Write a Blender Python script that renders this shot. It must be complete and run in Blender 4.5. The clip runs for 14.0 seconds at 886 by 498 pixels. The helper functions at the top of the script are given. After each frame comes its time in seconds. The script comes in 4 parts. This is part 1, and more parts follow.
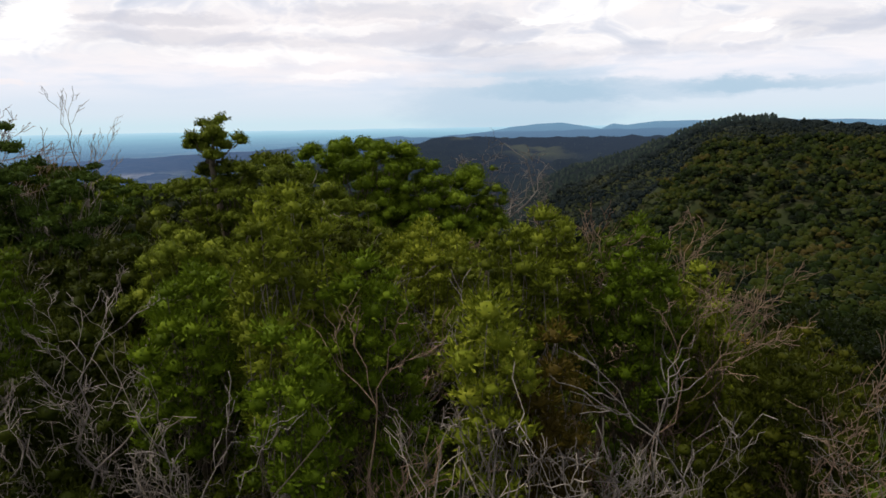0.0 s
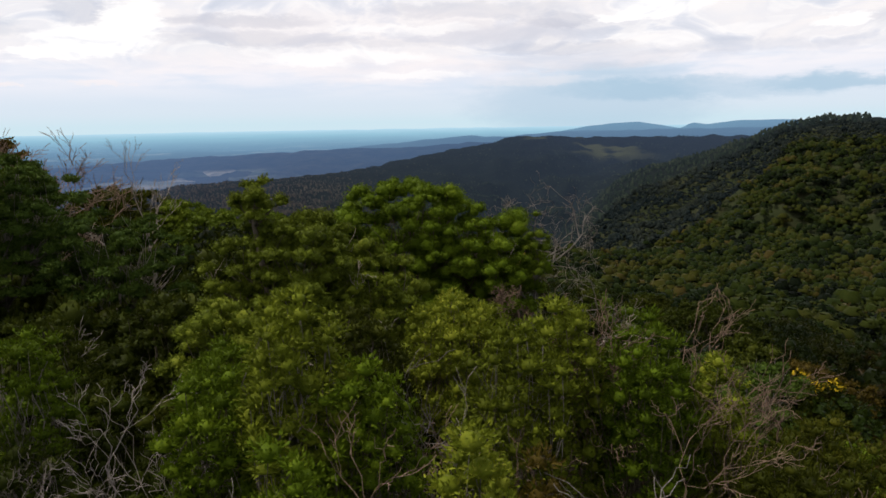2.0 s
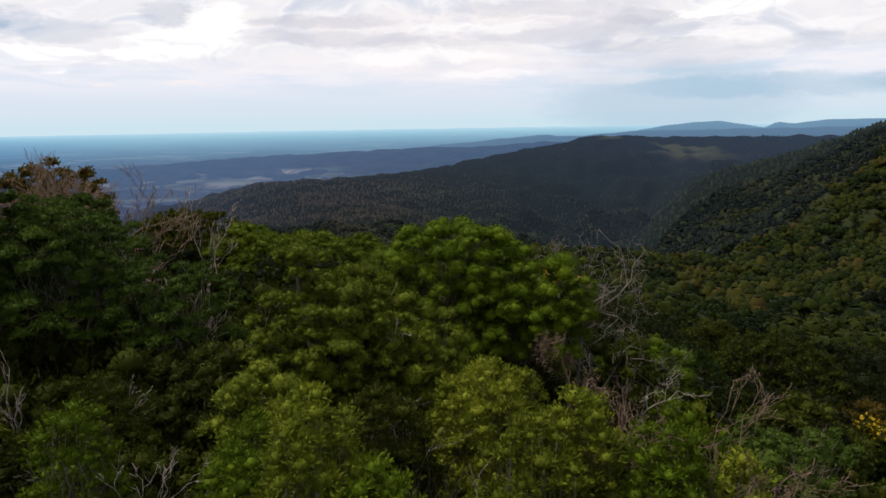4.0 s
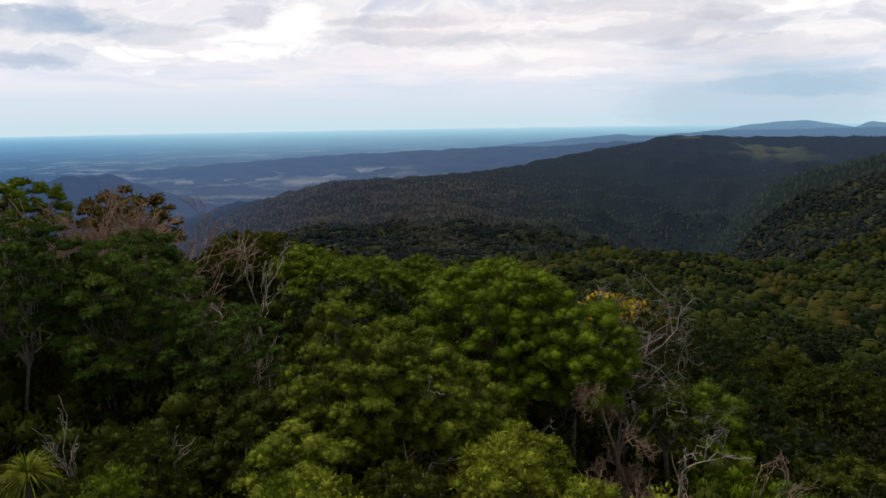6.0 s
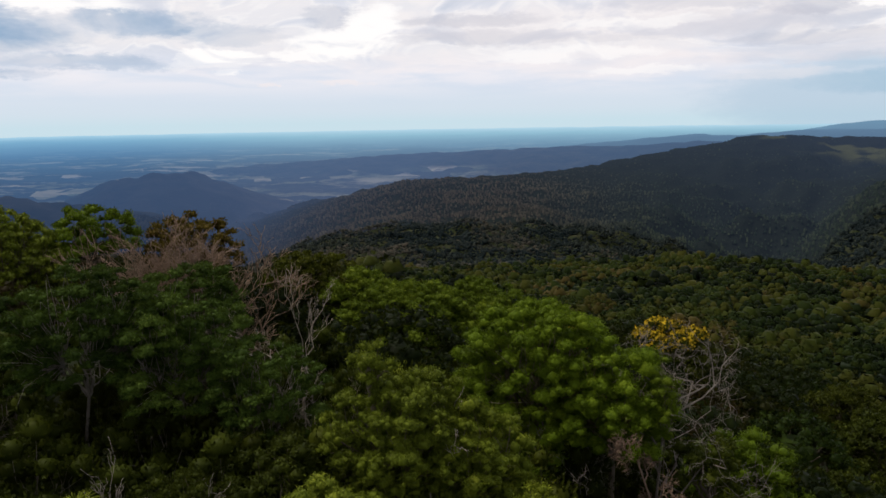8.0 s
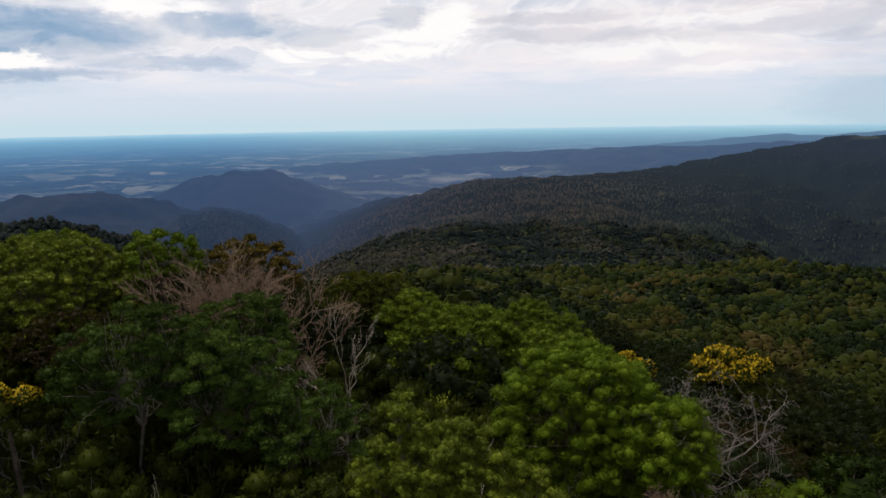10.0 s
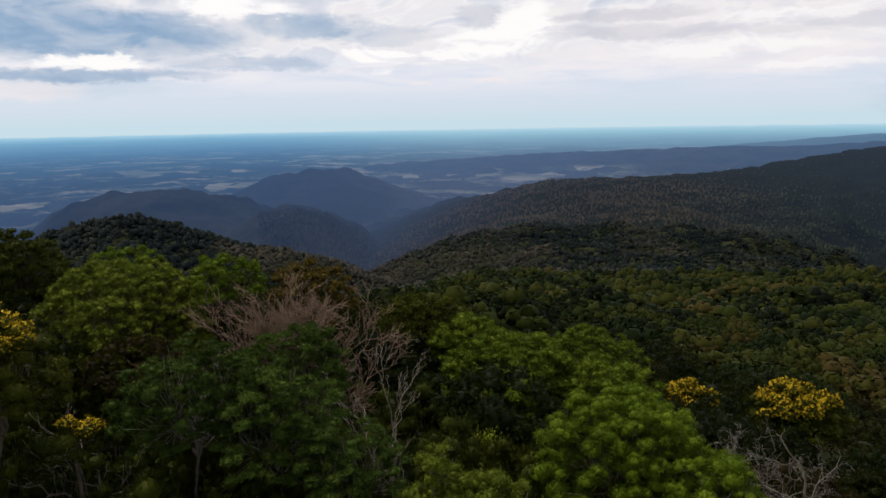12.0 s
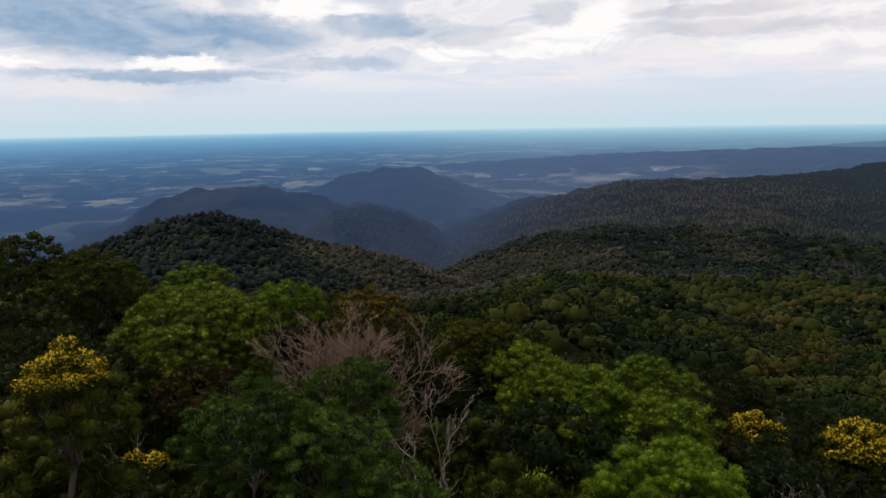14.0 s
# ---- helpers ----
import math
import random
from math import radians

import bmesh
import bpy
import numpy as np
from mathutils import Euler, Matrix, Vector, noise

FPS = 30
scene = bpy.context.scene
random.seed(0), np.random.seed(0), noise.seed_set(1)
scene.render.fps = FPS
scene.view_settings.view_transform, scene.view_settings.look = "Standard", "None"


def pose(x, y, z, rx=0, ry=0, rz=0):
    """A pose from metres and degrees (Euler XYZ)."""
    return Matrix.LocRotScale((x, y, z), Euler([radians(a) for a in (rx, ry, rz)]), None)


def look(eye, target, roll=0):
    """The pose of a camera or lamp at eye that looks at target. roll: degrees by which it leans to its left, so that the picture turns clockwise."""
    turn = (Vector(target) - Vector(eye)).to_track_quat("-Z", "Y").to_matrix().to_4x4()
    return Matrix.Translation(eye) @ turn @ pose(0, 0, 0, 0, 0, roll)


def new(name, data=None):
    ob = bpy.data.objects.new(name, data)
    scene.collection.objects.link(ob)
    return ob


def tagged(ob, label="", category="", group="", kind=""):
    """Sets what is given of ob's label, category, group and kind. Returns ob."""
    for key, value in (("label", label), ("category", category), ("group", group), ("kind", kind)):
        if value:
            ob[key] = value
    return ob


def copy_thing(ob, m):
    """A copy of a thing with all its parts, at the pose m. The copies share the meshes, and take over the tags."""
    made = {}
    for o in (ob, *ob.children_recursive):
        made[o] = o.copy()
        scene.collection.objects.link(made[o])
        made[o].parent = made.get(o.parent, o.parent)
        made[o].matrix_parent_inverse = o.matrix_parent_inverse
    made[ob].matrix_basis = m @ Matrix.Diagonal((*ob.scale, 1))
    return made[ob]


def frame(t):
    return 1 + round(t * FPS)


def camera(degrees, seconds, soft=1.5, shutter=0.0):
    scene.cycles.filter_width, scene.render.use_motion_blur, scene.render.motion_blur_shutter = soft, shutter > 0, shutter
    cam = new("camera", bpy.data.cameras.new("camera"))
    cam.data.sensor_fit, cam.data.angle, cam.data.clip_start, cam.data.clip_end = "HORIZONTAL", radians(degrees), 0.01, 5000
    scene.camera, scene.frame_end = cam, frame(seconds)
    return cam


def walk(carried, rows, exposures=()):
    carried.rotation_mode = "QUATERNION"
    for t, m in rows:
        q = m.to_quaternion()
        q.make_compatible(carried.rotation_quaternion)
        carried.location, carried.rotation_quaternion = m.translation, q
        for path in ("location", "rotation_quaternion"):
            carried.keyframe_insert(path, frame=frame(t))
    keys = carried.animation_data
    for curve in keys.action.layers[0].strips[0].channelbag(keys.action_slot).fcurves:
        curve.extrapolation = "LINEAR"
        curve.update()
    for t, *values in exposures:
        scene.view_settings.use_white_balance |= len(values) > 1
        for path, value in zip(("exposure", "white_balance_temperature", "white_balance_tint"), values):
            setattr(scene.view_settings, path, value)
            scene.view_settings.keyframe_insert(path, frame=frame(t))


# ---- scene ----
cam = camera(63.57, 14.0, soft=1.6)
PITCH, ROLL = -10.115, -0.961
PATH = [
    (0.0, 0.000, 0.000, 0.000, -1.182),
    (0.5, 0.396, -0.021, 0.588, 0.278),
    (1.0, 0.806, -0.032, 1.182, 1.736),
    (1.5, 1.190, -0.021, 1.776, 3.195),
    (2.0, 1.552, 0.018, 2.375, 4.653),
    (2.5, 1.884, 0.072, 2.963, 6.112),
    (3.0, 2.214, 0.128, 3.538, 7.566),
    (5.5, 3.970, 0.483, 6.565, 14.767),
    (6.0, 4.355, 0.571, 7.172, 16.204),
    (6.5, 4.761, 0.677, 7.787, 17.644),
    (7.0, 5.175, 0.794, 8.393, 19.088),
    (7.5, 5.590, 0.926, 8.980, 20.534),
    (8.0, 5.994, 1.082, 9.564, 21.980),
    (10.5, 7.927, 2.022, 12.555, 29.219),
    (11.0, 8.281, 2.208, 13.179, 30.672),
    (11.5, 8.600, 2.383, 13.834, 32.126),
    (12.0, 8.891, 2.541, 14.513, 33.580),
    (12.5, 9.168, 2.685, 15.208, 35.030),
    (13.0, 9.440, 2.828, 15.930, 36.473),
    (13.5, 9.721, 2.981, 16.671, 37.910),
    (14.0, 10.015, 3.135, 17.399, 39.342),
]
walk(cam, [(t, pose(x, y, z, 0, 0, yaw) @ pose(0, 0, 0, 90 + PITCH) @ pose(0, 0, 0, 0, 0, ROLL)) for t, x, y, z, yaw in PATH],
     exposures=[(0.0, 0.08), (3.0, 0.06), (6.5, 0.0), (14.0, -0.05)])


# ---- node helpers ----
class Nodes:
    """Short hand for building a node tree."""

    def __init__(self, tree):
        self.tree = tree
        tree.nodes.clear()

    def add(self, kind):
        return self.tree.nodes.new(kind)

    def put(self, socket, value):
        if isinstance(value, bpy.types.NodeSocket):
            self.tree.links.new(value, socket)
        elif value is not None:
            socket.default_value = value

    def math(self, op, a, b=None, c=None, clamp=False):
        n = self.add("ShaderNodeMath")
        n.operation, n.use_clamp = op, clamp
        for i, v in enumerate((a, b, c)):
            self.put(n.inputs[i], v)
        return n.outputs[0]

    def mix(self, fac, a, b, blend="MIX"):
        n = self.add("ShaderNodeMix")
        n.data_type, n.blend_type = "RGBA", blend
        self.put(n.inputs[0], fac)
        self.put(n.inputs[6], a if isinstance(a, bpy.types.NodeSocket) else (*a, 1))
        self.put(n.inputs[7], b if isinstance(b, bpy.types.NodeSocket) else (*b, 1))
        return n.outputs[2]

    def noise(self, vec, scale, detail=3.0, rough=0.55, distortion=0.0):
        n = self.add("ShaderNodeTexNoise")
        self.put(n.inputs["Vector"], vec)
        n.inputs["Scale"].default_value, n.inputs["Detail"].default_value = scale, detail
        n.inputs["Roughness"].default_value, n.inputs["Distortion"].default_value = rough, distortion
        return n.outputs["Fac"]

    def ramp(self, fac, stops, smooth=False):
        n = self.add("ShaderNodeValToRGB")
        n.color_ramp.interpolation = "EASE" if smooth else "LINEAR"
        e = n.color_ramp.elements
        while len(e) < len(stops):
            e.new(0.5)
        for el, (p, c) in zip(e, stops):
            el.position, el.color = p, (*c, 1) if len(c) == 3 else c
        self.put(n.inputs[0], fac)
        return n.outputs[0]

    def span(self, value, a, b, lo=0.0, hi=1.0):
        n = self.add("ShaderNodeMapRange")
        n.interpolation_type = "SMOOTHSTEP"
        for i, v in enumerate((value, a, b, lo, hi)):
            self.put(n.inputs[i], v)
        return n.outputs[0]

    def xyz(self, vec):
        n = self.add("ShaderNodeSeparateXYZ")
        self.put(n.inputs[0], vec)
        return n.outputs

    def vec(self, x, y, z):
        n = self.add("ShaderNodeCombineXYZ")
        for i, v in enumerate((x, y, z)):
            self.put(n.inputs[i], v)
        return n.outputs[0]


# ---- sky and light ----
SUN_ELEVATION, SUN_AZIMUTH = 64.0, 95.0  # degrees; azimuth counted to the left of the first view
world = bpy.data.worlds.new("overcast_sky")
scene.world = world
world.use_nodes = True
w = Nodes(world.node_tree)
way = w.add("ShaderNodeTexCoord").outputs["Generated"]
wx, wy, wz = w.xyz(way)
az = w.math("MULTIPLY", w.math("ARCTAN2", w.math("MULTIPLY", wx, -1.0), wy), 57.2958)
el = w.math("MULTIPLY", w.math("ARCSINE", wz), 57.2958)
# ragged coordinates for the cloud edges
flat = w.vec(w.math("MULTIPLY", az, 0.12), w.math("MULTIPLY", el, 0.34), 0.0)
ragged_a = w.math("SUBTRACT", w.noise(flat, 2.2, 8.0, 0.68), 0.5)
ragged_b = w.math("SUBTRACT", w.noise(w.vec(w.math("MULTIPLY", az, 0.13), w.math("MULTIPLY", el, 0.36), 7.3), 2.0, 8.0, 0.68), 0.5)
az_r = w.math("MULTIPLY_ADD", ragged_a, 7.0, az)
el_r = w.math("MULTIPLY_ADD", ragged_b, 2.2, el)


def bank(a, e, half_width, half_height, soft=True):
    """A soft oval in the sky, 1 in its middle, with ragged edges."""
    u = w.math("DIVIDE", w.math("SUBTRACT", az_r, a), half_width)
    v = w.math("DIVIDE", w.math("SUBTRACT", el_r, e), half_height)
    d = w.math("ADD", w.math("MULTIPLY", u, u), w.math("MULTIPLY", v, v))
    return w.span(d, 1.6 if soft else 1.35, 0.15 if soft else 0.4)


def banks(rows, soft=True):
    total = None
    for a, e, hw, hh, amount in rows:
        one = w.math("MULTIPLY", bank(a, e, hw, hh, soft), amount)
        total = one if total is None else w.math("ADD", total, one, clamp=True)
    return total


# azimuth, elevation, half width, half height, strength
GREY_BANKS = [
    (59.4, 6.3, 11.5, 1.7, 1.0), (66, 8.0, 10, 1.4, 0.9), (43.6, 7.3, 4.2, 0.9, 0.75), (60, 3.6, 9.5, 0.5, 0.8), (48, 4.4, 6, 0.5, 0.5), (30, 7.8, 2.4, 0.8, 0.45), (38, 6.5, 4.5, 0.6, 0.45),
    (19.5, 7.6, 5.5, 0.5, 0.62), (18.5, 6.3, 6.5, 0.6, 0.50), (-4.9, 7.5, 3.0, 0.5, 0.5), (-4.8, 5.4, 6.0, 0.5, 0.42), (2, 8.3, 8.0, 0.6, 0.45), (9, 6.0, 5.0, 0.35, 0.3), (-1, 6.7, 9.0, 0.8, 0.34), (-6, 4.4, 8.0, 0.7, 0.30), (-29, 6.2, 4.0, 1.0, 0.38), (-18, 4.9, 9, 0.5, 0.22),
]
WHITE_BANKS = [
    (58.8, 4.5, 3.3, 0.55, 1.0), (49.7, 8.4, 5.2, 0.8, 1.0), (38.5, 4.9, 3.0, 0.6, 1.0), (38.0, 3.9, 1.4, 0.35, 0.9), (29.4, 6.0, 3.8, 1.1, 1.0), (32.5, 5.0, 2.6, 0.5, 0.9), (27.0, 7.6, 2.4, 1.3, 1.0), (69.8, 4.5, 1.2, 0.45, 1.0),
    (11.7, 4.9, 6.5, 0.55, 0.6), (6.5, 3.6, 4.5, 0.45, 0.5), (7, 6.9, 5.5, 0.4, 0.55), (-9.8, 7.6, 2.6, 0.5, 0.9), (-12.5, 8.3, 4.0, 0.8, 0.9), (-23.6, 6.4, 1.9, 0.5, 0.9), (-14, 6.0, 6, 0.5, 0.4), (41.5, 4.5, 0.8, 0.5, 0.8),
]
PINK_BANKS = [(64.6, 2.6, 5.8, 0.7, 0.8), (8, 4.2, 8, 1.2, 0.55), (10, 7.0, 16, 1.5, 0.5), (35.1, 2.9, 0.9, 0.2, 0.9), (29.5, 2.9, 1.6, 0.2, 0.8), (-2, 3.0, 4, 0.5, 0.4), (23, 4.4, 6, 0.8, 0.3)]
RAIN_BLUE = [(-7, 1.2, 9.0, 2.8, 0.60), (-17, 2.2, 12, 0.8, 0.50), (-26, 2.3, 8, 0.5, 0.45), (60, 3.0, 6, 0.8, 0.3), (-10, 3.6, 5, 0.6, 0.25)]
grey = banks(GREY_BANKS)
white = banks(WHITE_BANKS, False)
# a broken layer of heaped cloud, drawn together towards the horizon
layer_v = w.math("MULTIPLY", w.math("LOGARITHM", w.math("MAXIMUM", w.math("ADD", el, 1.0), 0.2), 2.71828), 1.9)
heaps = w.noise(w.vec(w.math("MULTIPLY", az, 0.10), layer_v, 2.3), 1.7, 8.0, 0.52, 0.8)
heap_fac = w.span(el, 3.4, 6.0, 0.0, 0.8)
heap_colour = w.ramp(heaps, [(0.33, (0.98, 0.93, 0.92)), (0.45, (0.88, 0.86, 0.89)), (0.50, (0.98, 0.95, 0.95)), (0.56, (0.78, 0.79, 0.86)), (0.68, (0.62, 0.66, 0.76))])
streak = w.noise(w.vec(w.math("MULTIPLY", az, 0.05), w.math("MULTIPLY", el, 0.36), 3.1), 2.4, 4.0, 0.55, 0.4)
clear = w.ramp(w.math("DIVIDE", el, 90.0), [
    (0.0, (0.62, 0.79, 0.88)), (0.010, (0.69, 0.79, 0.89)), (0.030, (0.72, 0.79, 0.91)), (0.055, (0.77, 0.81, 0.93)),
    (0.09, (0.84, 0.85, 0.94)), (0.16, (0.95, 0.95, 1.02)), (0.4, (1.55, 1.58, 1.65)), (1.0, (2.6, 2.65, 2.75))])
veil = w.mix(w.span(streak, 0.32, 0.62), clear, (0.97, 0.925, 0.96))
veil = w.mix(w.math("MULTIPLY", w.span(el, 1.2, 4.5), 0.9), clear, veil)
veil = w.mix(banks(RAIN_BLUE), veil, (0.44, 0.60, 0.75))
dark = w.mix(w.span(az, 44.0, 26.0), w.mix(w.noise(flat, 5.0, 4.0), (0.17, 0.33, 0.53), (0.44, 0.55, 0.72)), (0.50, 0.52, 0.62))
clouded = w.mix(w.math("MULTIPLY", grey, w.span(heaps, 0.36, 0.52, 0.72, 1.0)), w.mix(heap_fac, veil, heap_colour), dark)
clouded = w.mix(w.math("MULTIPLY", banks(PINK_BANKS), 0.6), clouded, (0.99, 0.89, 0.88))
clouded = w.mix(w.math("MULTIPLY", white, w.span(heaps, 0.62, 0.48, 0.35, 1.0)), clouded, (1.08, 1.05, 1.04))
below = w.mix(w.span(el, -1.5, -0.5), (0.10, 0.13, 0.15), clouded)
nishita = w.add("ShaderNodeTexSky")
nishita.sky_type, nishita.sun_disc = "NISHITA", False
nishita.sun_elevation, nishita.sun_rotation = radians(SUN_ELEVATION), radians(-SUN_AZIMUTH)
blue = w.mix(1.0, nishita.outputs[0], (0.08, 0.08, 0.08), "MULTIPLY")
# the cloud is thinner towards the sun and thicker behind the camera
# the sky out of view behind the camera is dimmed to shape the light
towards = w.math("COSINE", w.math("MULTIPLY", w.math("SUBTRACT", az, 26.0), 0.0174533))
thin = w.span(towards, -0.6, 0.45, 0.6, 1.0)
below = w.mix(1.0, below, w.vec(thin, thin, thin), "MULTIPLY")
sky_colour = w.mix(0.94, blue, below)
bg = w.add("ShaderNodeBackground")
w.put(bg.inputs["Color"], sky_colour)
bg.inputs["Strength"].default_value = 1.0
w.put(w.add("ShaderNodeOutputWorld").inputs["Surface"], bg.outputs[0])

sun = new("sun", bpy.data.lights.new("sun", "SUN"))
sun.data.energy, sun.data.angle, sun.data.color = 2.75, radians(13), (1.0, 0.90, 0.74)
sa, se = radians(SUN_AZIMUTH), radians(SUN_ELEVATION)
sun.matrix_world = look((-math.sin(sa) * math.cos(se) * 100, math.cos(sa) * math.cos(se) * 100, math.sin(se) * 100), (0, 0, 0))


# ---- materials ----
def material(name):
    m = bpy.data.materials.new(name)
    m.use_nodes = True
    return m, Nodes(m.node_tree)


def finish(n, colour, rough=0.7, gloss=0.3, bump=None, through_light=0.0, strength=0.4):
    """Principled surface, with some light passing through leaves."""
    p = n.add("ShaderNodeBsdfPrincipled")
    n.put(p.inputs["Base Color"], colour)
    n.put(p.inputs["Roughness"], rough)
    n.put(p.inputs["Specular IOR Level"], gloss)
    if bump is not None:
        b = n.add("ShaderNodeBump")
        b.inputs["Strength"].default_value = strength
        n.put(b.inputs["Height"], bump)
        n.put(p.inputs["Normal"], b.outputs[0])
    surface = p.outputs[0]
    if through_light:
        t = n.add("ShaderNodeBsdfTranslucent")
        n.put(t.inputs["Color"], n.mix(0.35, colour, (0.14, 0.17, 0.012)))
        mix = n.add("ShaderNodeMixShader")
        mix.inputs[0].default_value = through_light
        n.put(mix.inputs[1], surface)
        n.put(mix.inputs[2], t.outputs[0])
        surface = mix.outputs[0]
    n.put(n.add("ShaderNodeOutputMaterial").inputs["Surface"], surface)


def leaf_material(name, low, mid, high, gloss=0.05, rough=0.55, see=0.14, patch=0.35, grain_scale=7.0):
    """Leaves: each leaf its own shade, and slow changes through the crown."""
    m, n = material(name)
    island = n.add("ShaderNodeNewGeometry").outputs["Random Per Island"]
    place = n.add("ShaderNodeTexCoord").outputs["Object"]
    own = n.add("ShaderNodeObjectInfo").outputs["Random"]
    slow = n.noise(place, patch, 3.0)
    grain = n.noise(place, grain_scale, 3.0, 0.7)
    fac = n.math("ADD", n.math("MULTIPLY", island, 0.34), n.math("MULTIPLY_ADD", slow, 0.8, -0.17), clamp=True)
    fac = n.math("ADD", fac, n.math("MULTIPLY_ADD", grain, 0.4, -0.18), clamp=True)
    fac = n.math("ADD", fac, n.math("MULTIPLY_ADD", own, 0.24, -0.12), clamp=True)
    finish(n, n.ramp(fac, [(0.0, low), (0.5, mid), (1.0, high)]), rough, gloss, bump=grain, through_light=see, strength=0.35)
    return m


def bark_material(name, dark, light, scale=6.0, rough=0.85):
    m, n = material(name)
    place = n.add("ShaderNodeTexCoord").outputs["Object"]
    x, y, z = n.xyz(place)
    grain = n.noise(n.vec(x, y, n.math("MULTIPLY", z, 0.25)), scale * 3, 5.0, 0.65)
    blotch = n.noise(place, scale * 0.3, 3.0)
    own = n.add("ShaderNodeObjectInfo").outputs["Random"]
    fac = n.math("ADD", n.math("MULTIPLY", grain, 0.55), n.math("MULTIPLY_ADD", blotch, 0.7, -0.15), clamp=True)
    fac = n.math("ADD", fac, n.math("MULTIPLY_ADD", own, 0.3, -0.15), clamp=True)
    finish(n, n.ramp(fac, [(0.2, dark), (0.75, light)]), rough, 0.2, bump=grain)
    return m


LEAF = {
    "teal": leaf_material("teal_green_leaf", (0.0070, 0.0164, 0.0035), (0.0491, 0.0819, 0.0117), (0.1498, 0.2012, 0.0316)),
    "bright": leaf_material("fresh_green_leaf", (0.0160, 0.0265, 0.0017), (0.0815, 0.1258, 0.0061), (0.1904, 0.2436, 0.0160)),
    "lime": leaf_material("yellow_green_leaf", (0.0230, 0.0307, 0.0030), (0.1325, 0.1612, 0.0125), (0.3645, 0.3741, 0.0403)),
    "moss": leaf_material("moss_green_leaf", (0.0155, 0.0227, 0.0020), (0.1033, 0.1324, 0.0114), (0.2687, 0.2893, 0.0290)),
    "green": leaf_material("mid_green_leaf", (0.0134, 0.0235, 0.0022), (0.0716, 0.1053, 0.0066), (0.1791, 0.2183, 0.0168)),
    "olive": leaf_material("olive_leaf", (0.0125, 0.0162, 0.0014), (0.0369, 0.0443, 0.0037), (0.0922, 0.0900, 0.0081)),
    "deep": leaf_material("deep_green_leaf", (0.0051, 0.0088, 0.0014), (0.0310, 0.0406, 0.0037), (0.0826, 0.0922, 0.0088)),
    "russet": leaf_material("russet_leaf", (0.022, 0.015, 0.003), (0.064, 0.046, 0.007), (0.120, 0.082, 0.013)),
    "blossom": leaf_material("yellow_blossom", (0.20, 0.14, 0.008), (0.40, 0.28, 0.012), (0.55, 0.40, 0.03), see=0.1),
}
# darker copies of LEAF: shade between the leaves is put into the colour
SHADED_SLOPE_LEAF = {
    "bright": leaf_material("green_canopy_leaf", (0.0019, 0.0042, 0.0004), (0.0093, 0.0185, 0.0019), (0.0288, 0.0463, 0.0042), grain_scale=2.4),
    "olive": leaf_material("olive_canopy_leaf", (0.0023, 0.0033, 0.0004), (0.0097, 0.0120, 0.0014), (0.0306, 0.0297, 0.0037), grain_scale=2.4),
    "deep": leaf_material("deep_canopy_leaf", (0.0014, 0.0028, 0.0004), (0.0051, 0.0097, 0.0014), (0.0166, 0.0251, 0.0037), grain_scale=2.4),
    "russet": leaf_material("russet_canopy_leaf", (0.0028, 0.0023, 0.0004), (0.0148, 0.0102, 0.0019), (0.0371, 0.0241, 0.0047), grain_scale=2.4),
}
BARK = bark_material("grey_brown_bark", (0.035, 0.028, 0.022), (0.16, 0.13, 0.10))
DEAD = bark_material("bleached_dead_wood", (0.13, 0.105, 0.085), (0.40, 0.345, 0.295))
GREYTWIG = bark_material("grey_twigs", (0.07, 0.06, 0.052), (0.26, 0.225, 0.205))
BROWNTWIG = bark_material("brown_twigs", (0.085, 0.055, 0.04), (0.26, 0.18, 0.13))


def ground_material():
    m, n = material("forest_floor")
    place = n.add("ShaderNodeTexCoord").outputs["Object"]
    a = n.noise(place, 1.3, 5.0)
    b = n.noise(place, 0.03, 4.0)
    fac = n.math("ADD", n.math("MULTIPLY", a, 0.5), n.math("MULTIPLY", b, 0.5))
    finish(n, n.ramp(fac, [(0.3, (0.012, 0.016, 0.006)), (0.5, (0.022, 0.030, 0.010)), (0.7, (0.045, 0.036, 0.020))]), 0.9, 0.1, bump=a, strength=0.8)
    return m


def woods_material(name, stops, each=0.78, stand_scale=0.012):
    """Crowns of a far wood: every crown its own green, and stands of one kind."""
    m, n = material(name)
    place = n.add("ShaderNodeTexCoord").outputs["Object"]
    island = n.add("ShaderNodeNewGeometry").outputs["Random Per Island"]
    tag = n.add("ShaderNodeUVMap")
    tag.uv_map = "tree"
    own = n.xyz(tag.outputs[0])[0]
    stand = n.noise(place, stand_scale, 4.0)
    fac = n.math("ADD", n.math("MULTIPLY", own, each), n.math("MULTIPLY_ADD", stand, 1.9, -0.44 - each * 0.62))
    grain = n.noise(place, 0.8, 4.0, 0.7)
    fac = n.math("ADD", fac, n.math("MULTIPLY_ADD", island, 0.12, 0.0))
    fac = n.math("ADD", fac, n.math("MULTIPLY_ADD", grain, 0.5, -0.25), clamp=True)
    finish(n, n.ramp(fac, stops), 0.8, 0.06, bump=grain, strength=0.9)
    return m


